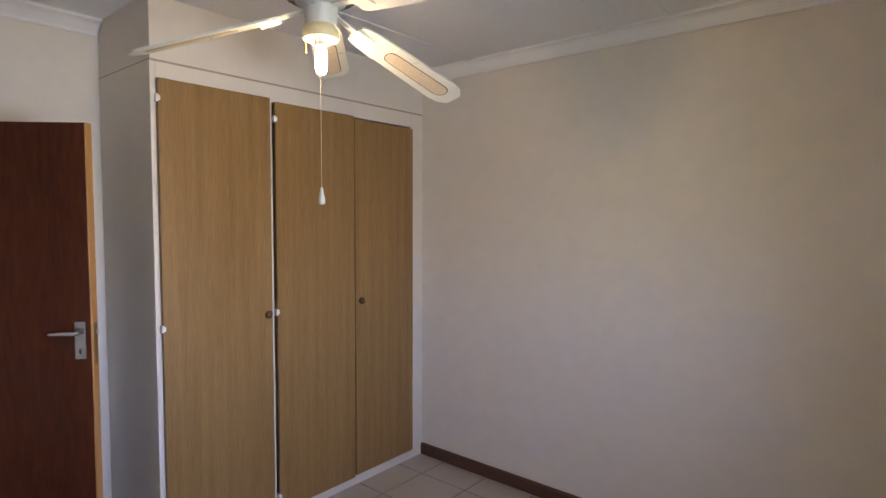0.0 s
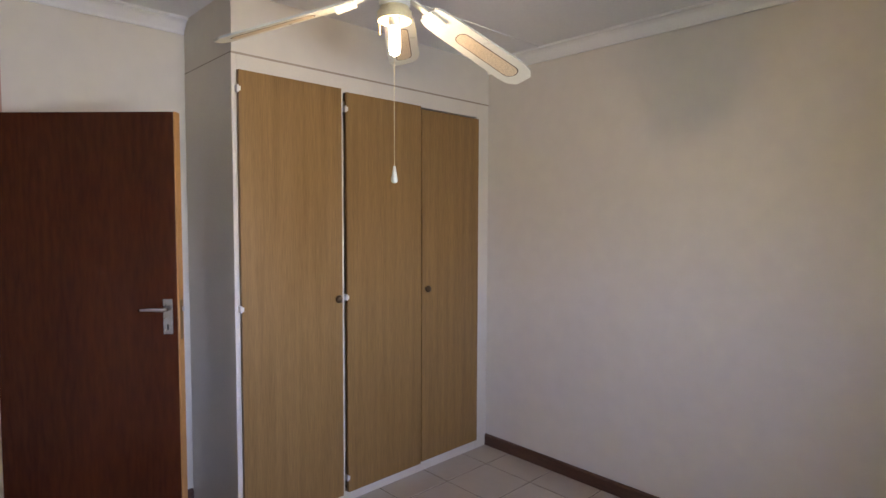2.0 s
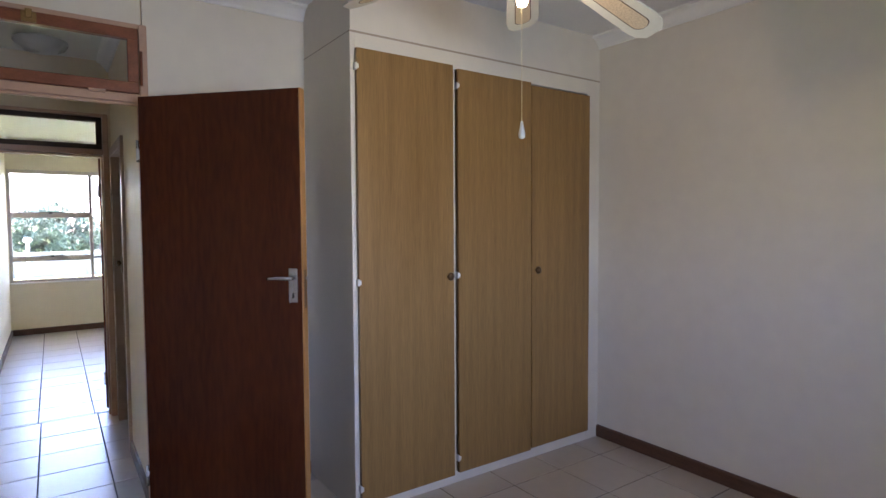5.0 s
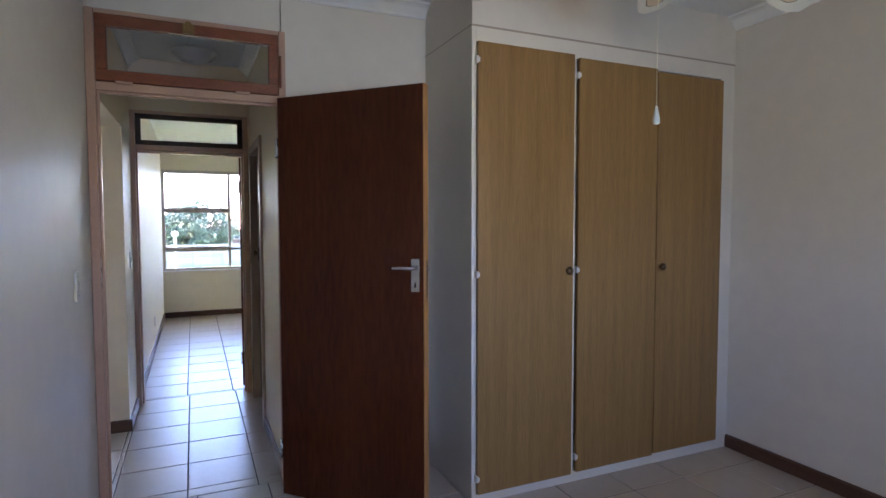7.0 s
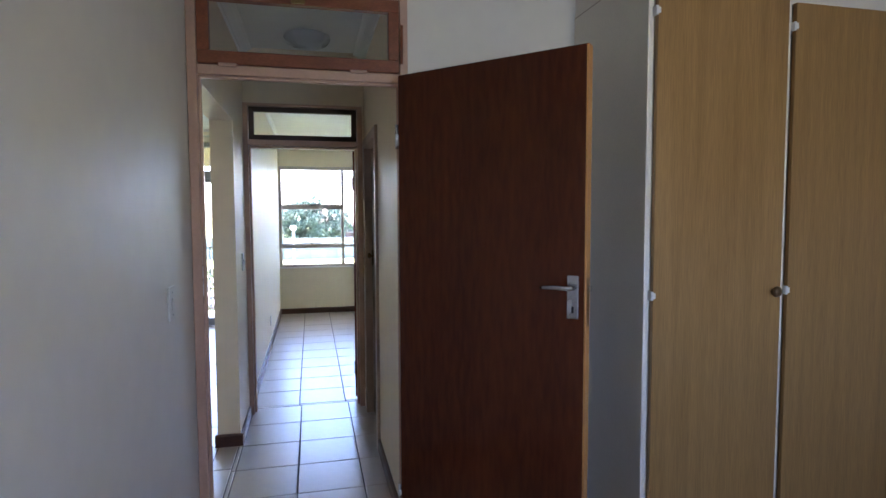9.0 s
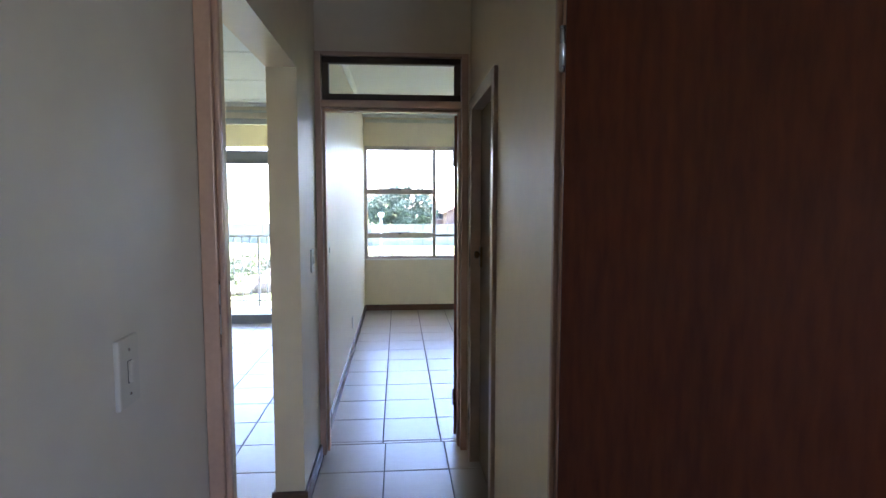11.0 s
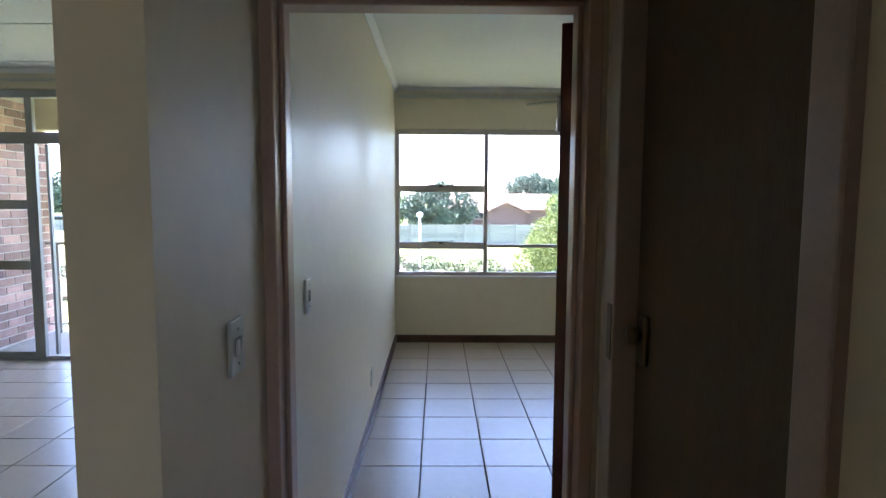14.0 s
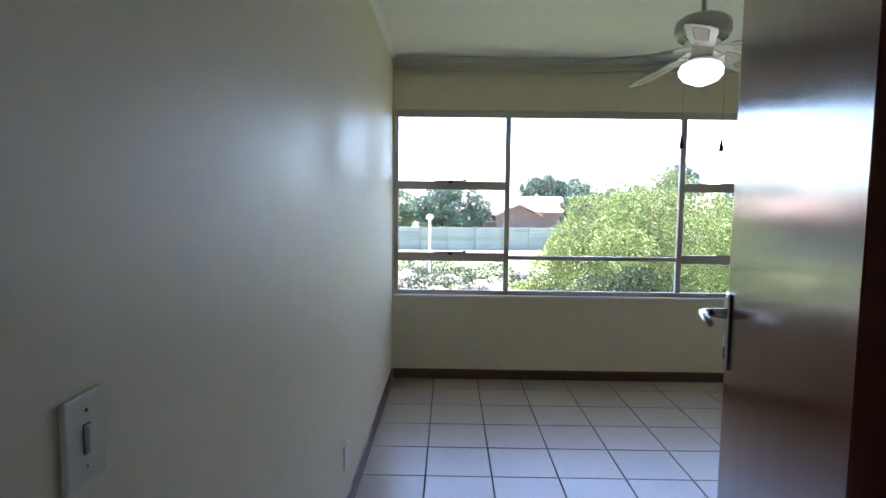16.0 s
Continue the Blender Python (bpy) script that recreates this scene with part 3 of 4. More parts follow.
        part("bulb", lathe([(0.013, -0.118), (0.016, -0.128), (0.018, -0.15), (0.018, -0.190), (0.013, -0.203), (0.0, -0.208)], steps=20), BULB, f, "bare glowing bulb")
        cord, pull_z, ch = (0.01, -0.01), -0.62, FANW
    else:
        part("light_fitter", lathe([(0.046, -0.056), (0.062, -0.064), (0.066, -0.078), (0.0, -0.078)], steps=30), FANW, f)
        part("globe", lathe([(0.060, -0.078), (0.090, -0.092), (0.102, -0.115), (0.100, -0.140), (0.078, -0.168), (0.045, -0.182), (0.02, -0.192), (0.0, -0.194)], steps=36), GLOBE, f, "opal white glass bowl, lit")
        cord, pull_z, ch = (0.055, -0.10), -0.50, DARKM
    bm = tube([(cord[0], cord[1], -0.05), (cord[0], cord[1], pull_z + 0.055)], 0.0009, 6)
    c = part("pull_chain", bm, FITTER if lit == "bulb" else BRASS, f, "fine bead pull chain")
    part("pull_knob", lathe([(0.0, 0.058), (0.004, 0.055), (0.006, 0.04), (0.011, 0.016), (0.010, 0.004), (0.0, 0.0)], (cord[0], cord[1], pull_z), 14), ch, c)
    if lit != "bulb":
        c2 = part("pull_chain", tube([(cord[0] - 0.02, 0.10, -0.05), (cord[0] - 0.02, 0.10, pull_z + 0.045)], 0.0012, 6), BRASS, f, "fine bead pull chain")
        part("pull_knob", lathe([(0.0, 0.058), (0.004, 0.055), (0.006, 0.04), (0.011, 0.016), (0.010, 0.004), (0.0, 0.0)], (cord[0] - 0.02, 0.10, pull_z - 0.01), 14), ch, c2)
    else:
        part("spare_chain", tube([(-0.045, -0.02, -0.05), (-0.05, -0.022, -0.10), (-0.05, -0.022, -0.135)], 0.0035, 6), BRASS, f)
    return f


ceiling_fan(-1.245, 1.345, 2.325, 75, "bulb", "cream five-blade ceiling fan with cane insets and bare lit bulb", H, 8.5, 0.0, ((7, 10.5), (-10, -2.5), (3, 5.5), (6, -3), (5, -7)))
ceiling_fan(-7.33, 1.30, 2.205, -24, "globe", "cream five-blade ceiling fan with a lit opal bowl", H - DROP, 5, 0.015)
ceiling_fan(-6.0, -2.85, 2.31, 118, "globe", "cream five-blade lounge ceiling fan", H - DROP, 5, 0.015)

# hall ceiling light
hl = thing("ceiling_light", pose(-4.38, 0.09, H), "round opal glass ceiling light, switched off", "ceiling light")
part("base", lathe([(0.0, 0.0), (0.10, 0.0), (0.10, -0.02), (0.0, -0.02)], steps=30), FANW, hl)
part("diffuser", lathe([(0.148, -0.018), (0.150, -0.03), (0.135, -0.06), (0.09, -0.085), (0.03, -0.096), (0.0, -0.097)], steps=40), OPAL, hl, "opal glass dish")


# ---- switches and sockets ----
def switch(name, x, y, z, w, h, rockers, label):
    s = thing(name, pose(x, y, z), label, "light switch" if rockers else "wall socket")
    part("plate", boxes(((-w / 2, 0, -h / 2), (w / 2, 0.009, h / 2)), bevel=0.0025, seg=2), PLASTIC, s)
    for r in rockers:
        part("rocker", boxes(((r - 0.006, 0.008, -0.018), (r + 0.006, 0.0155, 0.018)), bevel=0.002), PLASTIC, s)
        # dark sheet drawn for the shadow round the rocker
        part("slot", boxes(((r - 0.0070, 0.0085, -0.0190), (r + 0.0070, 0.0096, 0.0190))), DARKM, s)
    for zz in (-h * 0.32, h * 0.32):
        screw = part("screw", lathe([(0.0, 0.0), (0.003, 0.0), (0.0025, 0.0015), (0.0, 0.0018)], steps=10), CHROME, s)
        screw.matrix_local = pose(0, 0.009, zz, -90)
    return s


switch("light_switch", -2.585, BY0, 1.16, 0.072, 0.118, (0.0,), "cream single rocker light switch plate")
switch("light_switch", -4.545, CL, 1.142, 0.078, 0.118, (-0.011, 0.011), "cream double rocker light switch plate")
switch("light_switch", -5.21, RY0, 1.138, 0.075, 0.113, (0.0,), "cream single rocker light switch plate")
so = switch("wall_socket", -6.99, RY0, 0.292, 0.10, 0.105, (), "cream wall socket above the skirting")

# ---- second bedroom window ----
win = tagged(new("window_1"), "wide painted steel window with opening side sashes", "window", "", "structure")
WX = -9.075


def bar(y0, y1, z0, z1, d=0.035, nm="window_frame"):
    part(nm, boxes(((WX - d, y0, z0), (WX, y1, z1)), bevel=0.004), WINF, win)


bar(WY0, WY1, 2.112, 2.166)
bar(WY0, WY1, 0.690, 0.726)
bar(WY0, -0.320, 0.726, 2.112)
bar(2.765, WY1, 0.726, 2.112)
bar(0.534, 0.576, 0.726, 2.112, 0.04, "mullion")
bar(1.93, 1.972, 0.726, 2.112, 0.04, "mullion")
for a, b in ((-0.320, 0.534), (1.972, 2.765)):
    bar(a, b, 1.538, 1.608, 0.038, "transom_bar")
    bar(a, b, 0.962, 1.032, 0.038, "transom_bar")
bar(0.576, 1.93, 0.978, 1.012, 0.038, "transom_bar")
for a, b, z0, z1 in ((-0.320, 0.534, 1.608, 2.112), (-0.320, 0.534, 1.032, 1.538), (-0.320, 0.534, 0.726, 0.962), (0.576, 1.93, 1.012, 2.112), (0.576, 1.93, 0.726, 0.978),
                     (1.972, 2.765, 1.608, 2.112), (1.972, 2.765, 1.032, 1.538), (1.972, 2.765, 0.726, 0.962)):
    g = part("pane", boxes(((WX - 0.020, a - 0.004, z0 - 0.004), (WX - 0.016, b + 0.004, z1 + 0.004))), GLASS, win, "clear glass pane")
    g.visible_shadow = False
for yc in (0.10, 2.38):
    for z in (1.612, 1.036):
        s = part("stay", boxes(((WX, yc - 0.13, z - 0.004), (WX + 0.012, yc + 0.12, z + 0.004)), ((WX, yc - 0.02, z - 0.02), (WX + 0.016, yc + 0.02, z - 0.004)), ((WX + 0.004, yc + 0.10, z - 0.002), (WX + 0.014, yc + 0.13, z + 0.014)), bevel=0.002), DARKM, win, "dark metal casement stay")
part("window_sill", boxes(((WX - 0.01, WY0 - 0.0, 0.672), (RX0 + 0.018, WY1, 0.690)), bevel=0.004, seg=2), TRIMW, win, "white painted inner sill")
# curtain rail
cr = thing("curtain_rail", pose(RX0, 0, 2.485), "cream double curtain rail fixed under the cornice", "curtain rail")
part("track", boxes(((0.015, RY0 + 0.03, -0.014), (0.04, RY1 - 0.05, 0.014)), bevel=0.003), FANW, cr)
part("track", boxes(((0.055, RY0 + 0.03, -0.030), (0.072, RY1 - 0.05, -0.012)), bevel=0.003), FANW, cr)
for y in (-0.2, 0.7, 1.6, 2.5):
    part("bracket", boxes(((0.0, y - 0.012, -0.02), (0.06, y + 0.012, -0.006)), ((0.0, y - 0.012, -0.03), (0.006, y + 0.012, 0.03)), bevel=0.002), FANW, cr)

# first bedroom window, behind the start of the walk
w2 = tagged(new("window_2"), "plain steel window behind the walk's start", "window", "", "structure")
for a, b in (((0.74, 0.72, 1.1), (0.78, 1.48, 1.13)), ((0.74, 0.72, 1.81), (0.78, 1.48, 1.84)), ((0.74, 0.72, 1.13), (0.78, 0.75, 1.81)), ((0.74, 1.45, 1.13), (0.78, 1.48, 1.81)), ((0.74, 1.085, 1.13), (0.78, 1.115, 1.81))):
    part("window_frame", boxes((a, b), bevel=0.003), WINF, w2)

# ---- lounge sliding door ----
sd = tagged(new("window_3"), "aluminium sliding patio door with fanlights and fixed side panes", "sliding door", "", "structure")
SX = LX0 - 0.05


def abar(y0, y1, z0, z1, dx=0.0, d=0.045, nm="door_frame"):
    part(nm, boxes(((SX - d + dx, y0, z0), (SX + dx, y1, z1)), bevel=0.003), ALU, sd)


def apane(y0, y1, z0, z1, dx=0.0):
    g = part("pane", boxes(((SX - 0.024 + dx, y0 - 0.004, z0 - 0.004), (SX - 0.019 + dx, y1 + 0.004, z1 + 0.004))), GLASS, sd, "clear glass pane")
    g.visible_shadow = False


abar(-4.95, -0.75, 2.335, 2.40)
abar(-4.95, -0.75, 1.935, 2.035)
abar(-4.95, -0.75, 0.0, 0.03)
abar(-4.95, -4.90, 0.03, 1.935)
abar(-0.80, -0.75, 0.03, 1.935)
abar(-3.575, -3.495, 0.03, 1.935)
for y in (-3.52, -2.11):
    abar(y - 0.03, y + 0.03, 2.035, 2.335)
for z in (1.40, 0.857):
    abar(-4.90, -3.575, z - 0.04, z + 0.04)
abar(-4.90, -3.575, 0.03, 0.07)
for z0, z1 in ((1.44, 1.935), (0.897, 1.36), (0.07, 0.817)):
    apane(-4.90, -3.575, z0, z1)
for a, b in ((-4.95, -3.55), (-3.49, -2.14), (-2.08, -0.75)):
    apane(a, b, 2.035, 2.335)
# parked leaf, its edge and the open leaf's stile
abar(-3.485, -3.445, 0.03, 1.935, 0.05, 0.04, "sliding_stile")
abar(-3.425, -3.40, 0.03, 1.935, -0.05, 0.04, "sliding_stile")
abar(-2.135, -2.085, 0.03, 1.935, 0.05, 0.04, "sliding_stile")
abar(-2.065, -2.015, 0.03, 1.935, 0.0, 0.04, "sliding_stile")
abar(-2.015, -0.80, 0.03, 0.10, 0.0, 0.04, "sliding_rail")
abar(-2.015, -0.80, 1.88, 1.935, 0.0, 0.04, "sliding_rail")
apane(-2.015, -0.80, 0.10, 1.88)
part("door_handle", boxes(((SX + 0.0, -2.058, 0.92), (SX + 0.035, -2.024, 1.12)), bevel=0.006, seg=2), DARKM, sd, "black pull handle")
lr = thing("curtain_rail", pose(LX0, 0, 2.47), "pale curtain rail above the sliding door", "curtain rail")
part("track", boxes(((0.02, -5.2, -0.012), (0.045, -0.7, 0.012)), bevel=0.003), FANW, lr)
for y in (-4.6, -3.6, -2.6, -1.6):
    part("bracket", boxes(((0.0, y - 0.01, -0.012), (0.05, y + 0.01, -0.004)), ((0.0, y - 0.01, -0.02), (0.005, y + 0.01, 0.03)), bevel=0.002), FANW, lr)

# ---- balcony ----
structure("balcony_slab", boxes(((-9.60, -5.8, -0.16), (LX0 - OW, -0.75, -0.02)), ((LX0 - OW, -4.95, -0.16), (LX0, -0.75, -0.006))), CONC, "grey screeded balcony floor slab", "floor")
structure("balcony_ceiling", boxes(((-9.60, -5.8, 2.50), (LX0 - OW, -0.53, 2.60))), CREAM, "cream painted balcony soffit", "ceiling")
structure("balcony_beam", boxes(((-9.60, -5.8, 2.18), (-9.42, -0.53, 2.50))), CREAM, "cream painted concrete edge beam", "beam")
rail = thing("balcony_railing", pose(-9.50, 0, 0), "pale painted steel balcony railing with upright bars", "railing")
part("top_rail", boxes(((-0.02, -4.20, 0.955), (0.02, -0.80, 0.985)), bevel=0.004), RAILP, rail)
part("bottom_rail", boxes(((-0.012, -4.20, 0.07), (0.012, -0.80, 0.09)), bevel=0.002), RAILP, rail)
for y in (-4.075, -2.957, -1.84, -0.85):
    part("post", boxes(((-0.014, y - 0.014, -0.02), (0.014, y + 0.014, 0.958)), bevel=0.002), RAILP, rail)
y = -4.075
k = 0
while y < -0.95:
    if k % 10:
        part("bar", tube([(0, y, 0.085), (0, y, 0.96)], 0.0085, 8), RAILP, rail)
    y += 0.1118
    k += 1
ln = thing("ceiling_lantern", pose(-9.20, -2.72, 2.50), "small dark brass open balcony lantern", "lantern")
part("base", lathe([(0, 0), (0.055, 0), (0.055, -0.015), (0, -0.015)], steps=20), BRONZE, ln)
for i in range(4):
    a = math.pi / 4 + i * math.pi / 2
    part("bar", tube([(0.11 * math.cos(a), 0.11 * math.sin(a), -0.015), (0.05 * math.cos(a), 0.05 * math.sin(a), -0.16)], 0.008, 6), BRONZE, ln)
part("bottom_ring", lathe([(0.0, -0.158), (0.055, -0.158), (0.055, -0.172), (0.0, -0.172)], steps=16), BRONZE, ln)
part("top_ring", lathe([(0.10, -0.012), (0.118, -0.012), (0.118, -0.024), (0.10, -0.024)], steps=16), BRONZE, ln)

dish = thing("satellite_dish", pose(-9.95, -3.93, 1.35), "grey satellite dish on a bent steel arm", "satellite dish")
bm = bmesh.new()
rings = []
for i in range(7):
    r = 0.35 * i / 6
    rings.append([bm.verts.new((r * math.cos(2 * math.pi * k / 32), r * math.sin(2 * math.pi * k / 32) * 1.1, 0.42 * r * r)) for k in range(32)] if i else [bm.verts.new((0, 0, 0))])
for i in range(1, 7):
    for k in range(32):
        j = (k + 1) % 32
        bm.faces.new((rings[0][0], rings[1][k], rings[1][j]) if i == 1 else (rings[i - 1][k], rings[i][k], rings[i][j], rings[i - 1][j])).smooth = True
bmesh.ops.solidify(bm, geom=bm.faces[:], thickness=0.006)
reflector = part("reflector", bm, DISHP, dish, "shallow grey reflector bowl")
reflector.matrix_local = Matrix.Translation((0.0, 0.0, 0.15)) @ Vector((-0.40, 0.84, 0.26)).to_track_quat("Z", "Y").to_matrix().to_4x4()
part("mount_arm", tube([(0.15, -0.40, -0.12), (0.08, -0.20, -0.12), (0.06, -0.13, -0.10), (0.05, -0.11, 0.0), (0.04, -0.02, 0.05)], 0.018, 8), DARKM, dish)
part("bracket", boxes(((0.0, -0.14, 0.02), (0.06, -0.02, 0.05)), ((0.01, -0.05, 0.03), (0.05, -0.01, 0.12)), bevel=0.004), DARKM, dish)
part("feed_arm", tube([(0.04, -0.02, 0.03), (0.05, 0.10, -0.14), (0.06, 0.26, -0.13), (0.07, 0.46, -0.03)], 0.009, 8), DARKM, dish)
part("feed_horn", tube([(0.07, 0.50, -0.05), (0.07, 0.40, 0.02)], [0.030, 0.022], 12), DISHP, dish)

# ---- outside ----
bm = bmesh.new()
N = 48
grid = {}
for i in range(N + 1):
    for j in range(N + 1):
        u, v = i / N * 2 - 1, j / N * 2 - 1
        gx, gy = 900 * u * abs(u) ** 1.6 - 20, 900 * v * abs(v) ** 1.6
        d = max(abs(gx + 20), abs(gy))
        gz = G + (0.10 * noise.noise(Vector((gx * 0.12, gy * 0.12, 0))) if d < 120 else 0)
        if gx > -12 and d < 40:
            gz = G
        grid[i, j] = bm.verts.new((gx, gy, gz))
for i in range(N):
    for j in range(N):
        bm.faces.new((grid[i, j], grid[i + 1, j], grid[i + 1, j + 1], grid[i, j + 1])).smooth = True
structure("ground", bm, LAWN, "sunlit lawn with dry patches", "ground")


def leaf_crown(lobes, count, size, rng, droop=0.0, hollow=0.55):
    """Many small leaf sprays in and on a set of lobes (x, y, z, rx, ry, rz)."""
    vol = np.array([l[3] * l[4] * l[5] for l in lobes]) ** (2 / 3)
    pick = rng.choice(len(lobes), count, p=vol / vol.sum())
    v = rng.normal(size=(count, 3))
    v /= np.linalg.norm(v, axis=1)[:, None]
    rad = hollow + (1.06 - hollow) * rng.random(count) ** 0.6
    L = np.array(lobes)
    bumps = 1 + 0.16 * np.sin(7 * v[:, 0] + 3 * pick) * np.sin(6 * v[:, 1] + 5 * pick) + 0.08 * rng.normal(size=count)
    c = L[pick, :3] + v * L[pick, 3:] * (rad * bumps)[:, None]
    c[:, 2] -= droop * rng.random(count) * np.hypot(v[:, 0], v[:, 1])
    a = rng.normal(size=(count, 3))
    a[:, 2] -= droop * 1.2
    a += 0.5 * v
    a /= np.linalg.norm(a, axis=1)[:, None]
    b = np.cross(a, rng.normal(size=(count, 3)))
    b /= np.linalg.norm(b, axis=1)[:, None]
    s = size * (0.6 + 0.8 * rng.random(count))[:, None]
    nrm = np.cross(a, b)
    pts = np.stack([c - a * s, c + b * s * 0.42 + nrm * s * 0.15, c + a * s, c - b * s * 0.42 + nrm * s * 0.15], 1).reshape(-1, 3)
    idx = np.arange(count * 4).reshape(-1, 4)
    me = bpy.data.meshes.new("crown")
    me.from_pydata(pts.tolist(), [], idx.tolist())
    return me


def tree(name, x, y, height, lobes, count, size, mat, seed, label, category="tree", droop=0.0, trunk=0.16, hollow=0.55):
    rng = np.random.default_rng(seed)
    t = thing(name, pose(x, y, G), label, category)
    me = leaf_crown(lobes, count, size, rng, droop, hollow)
    me.materials.append(mat)
    c = new("crown", me)
    c.parent = t
    bm = bmesh.new()
    top = max(l[2] for l in lobes)
    tube([(0, 0, -0.1), (0.05, 0.02, height * 0.2), (-0.04, 0.05, height * 0.4), (0.02, 0, min(top, height * 0.7))], [trunk * 1.3, trunk, trunk * 0.8, trunk * 0.3], 8, bm)
    for l in lobes:
        tube([(0, 0.02, height * 0.28), (l[0] * 0.5, l[1] * 0.5, (height * 0.28 + l[2]) / 2), (l[0], l[1], l[2])], [trunk * 0.5, trunk * 0.35, trunk * 0.12], 6, bm)
    part("trunk", bm, BARK, t)
    return t


def lobes_of(rng, n, rx, ry, z0, z1, r0, r1):
    out = []
    for i in range(n):
        a = rng.random() * 2 * math.pi
        q = rng.random() ** 0.5
        r = r0 + (r1 - r0) * rng.random()
        out.append((rx * q * math.cos(a), ry * q * math.sin(a), z0 + (z1 - z0) * rng.random() * (1.15 - 0.5 * q), r, r, r * 0.8))
    return out


def clumps(rng, n, rx, ry, z0, z1, r0, r1):
    """Lobes spread evenly over a rounded crown between heights z0 and z1, each a clump of its own."""
    out = [(0, 0, (z0 + z1) / 2, rx * 0.5, ry * 0.5, (z1 - z0) * 0.25)]
    zc, rz = (z0 + z1) / 2, (z1 - z0) / 2
    for i in range(n):
        c = 1 - 2 * (i + 0.5) / n
        a = i * 2.39996 + 0.5 * rng.random()
        q = (1 - c * c) ** 0.5
        k = 0.80 + 0.20 * rng.random()
        r = r0 + (r1 - r0) * rng.random()
        out.append((rx * k * q * math.cos(a), ry * k * q * math.sin(a), zc + rz * k * c, r, r, r * 0.78))
    return out


R = np.random.default_rng(5)
tree("shrub", -17.6, 4.75, 3.9, clumps(R, 54, 2.15, 2.25, 0.1, 3.85, 0.40, 0.66), 170000, 0.029, LEAFL, 11, "large rounded sunlit yellow-green garden shrub", "shrub", trunk=0.08, hollow=0.92)
tree("shrub", -15.9, 3.7, 2.0, clumps(R, 26, 0.8, 1.5, 0.05, 2.05, 0.26, 0.44), 26000, 0.033, LEAFG, 25, "dense dark green shrub in front of the large one", "shrub", trunk=0.05, hollow=0.85)
tree("shrub", -18.5, 2.3, 1.7, clumps(R, 22, 1.0, 0.7, 0.05, 1.5, 0.24, 0.4), 22000, 0.03, LEAFL, 12, "low spreading light green garden shrub", "shrub", trunk=0.05, hollow=0.75)
tree("shrub", -18.0, 7.6, 2.6, clumps(R, 26, 1.3, 1.3, 0.05, 2.4, 0.3, 0.5), 26000, 0.033, LEAFL, 13, "bushy light green garden shrub", "shrub", trunk=0.06, hollow=0.75)
tree("tree", -56, 0.4, 4.6, clumps(R, 30, 2.6, 3.3, 0.9, 4.7, 0.5, 1.0), 13000, 0.13, LEAFD, 14, "dark green broad-leaved tree behind the wall", hollow=0.6)
tree("tree", -60, -5.2, 4.2, clumps(R, 20, 1.8, 2.2, 0.9, 4.4, 0.5, 0.9), 8000, 0.13, LEAFW, 15, "mid green broad-leaved tree behind the wall", hollow=0.6)
tree("tree", -92, 14.8, 7.8, clumps(R, 24, 3.0, 3.6, 2.2, 7.6, 0.9, 1.5), 9000, 0.2, LEAFD, 16, "tall dark green tree behind the house", hollow=0.6)
tree("tree", -94, 19.4, 7.6, clumps(R, 22, 3.0, 3.4, 2.0, 7.0, 0.9, 1.5), 9000, 0.2, LEAFW, 23, "tall green tree behind the house", hollow=0.6)
tree("tree", -68, 14.6, 5.2, clumps(R, 20, 1.6, 1.9, 0.6, 5.0, 0.5, 0.9), 8000, 0.14, LEAFD, 17, "dark green tree beside the house", hollow=0.6)
tree("tree", -98, 38.0, 9.5, clumps(R, 26, 3.0, 3.2, 3.0, 9.6, 0.9, 1.6), 9000, 0.2, LEAFD, 18, "tall hazy tree far behind the houses", hollow=0.6)
tree("tree", -88, 27.0, 6.0, clumps(R, 26, 3.0, 5.2, 1.0, 5.6, 0.9, 1.5), 10000, 0.2, LEAFD, 19, "dark garden tree beyond the wall", hollow=0.6)
tree("tree", -76, 36.5, 5.2, clumps(R, 18, 2.0, 2.4, 1.2, 5.2, 0.7, 1.1), 7000, 0.17, LEAFD, 24, "dark green tree in front of a house", hollow=0.6)
tree("willow", -70, -28.0, 10.4, lobes_of(R, 16, 3.0, 3.6, 3.8, 9.2, 1.2, 1.8), 22000, 0.17, LEAFW, 20, "tall drooping willow in the next garden", "tree", droop=2.0, trunk=0.3)
tree("willow", -66, -22.0, 7.0, lobes_of(R, 9, 2.2, 2.4, 3.0, 5.8, 1.1, 1.6), 12000, 0.16, LEAFW, 21, "light green drooping tree in the next garden", "tree", droop=1.2, trunk=0.22)
tree("tree", -88, -56.0, 7.0, clumps(R, 20, 3.2, 3.6, 1.6, 7.2, 0.9, 1.5), 8000, 0.2, LEAFD, 22, "dark tree far beyond the garden wall", hollow=0.6)


def stuff(name, me, mat, label, category):
    me.materials.append(mat)
    return tagged(new(name, me), label, category, "", "stuff")


# rock garden: boulders and low plants along the lawn
rng = np.random.default_rng(8)
bm = bmesh.new()
for i in range(240):
    x, y = -33 + 10.5 * rng.random() ** 0.8, -24 + 29 * rng.random()
    s = 0.22 + 0.42 * rng.random() ** 2
    r = bmesh.ops.create_icosphere(bm, subdivisions=2, radius=s)
    q = rng.random(3) * 7
    for v in r["verts"]:
        k = 1 + 0.28 * noise.noise(v.co * (2.2 / s * 0.5) + Vector(q))
        v.co = Vector((v.co.x * k * 1.3, v.co.y * k * 1.2, v.co.z * k * 0.75)) + Vector((x, y, G + s * 0.28))
me = bpy.data.meshes.new("rocks")
bm.to_mesh(me)
bm.free()
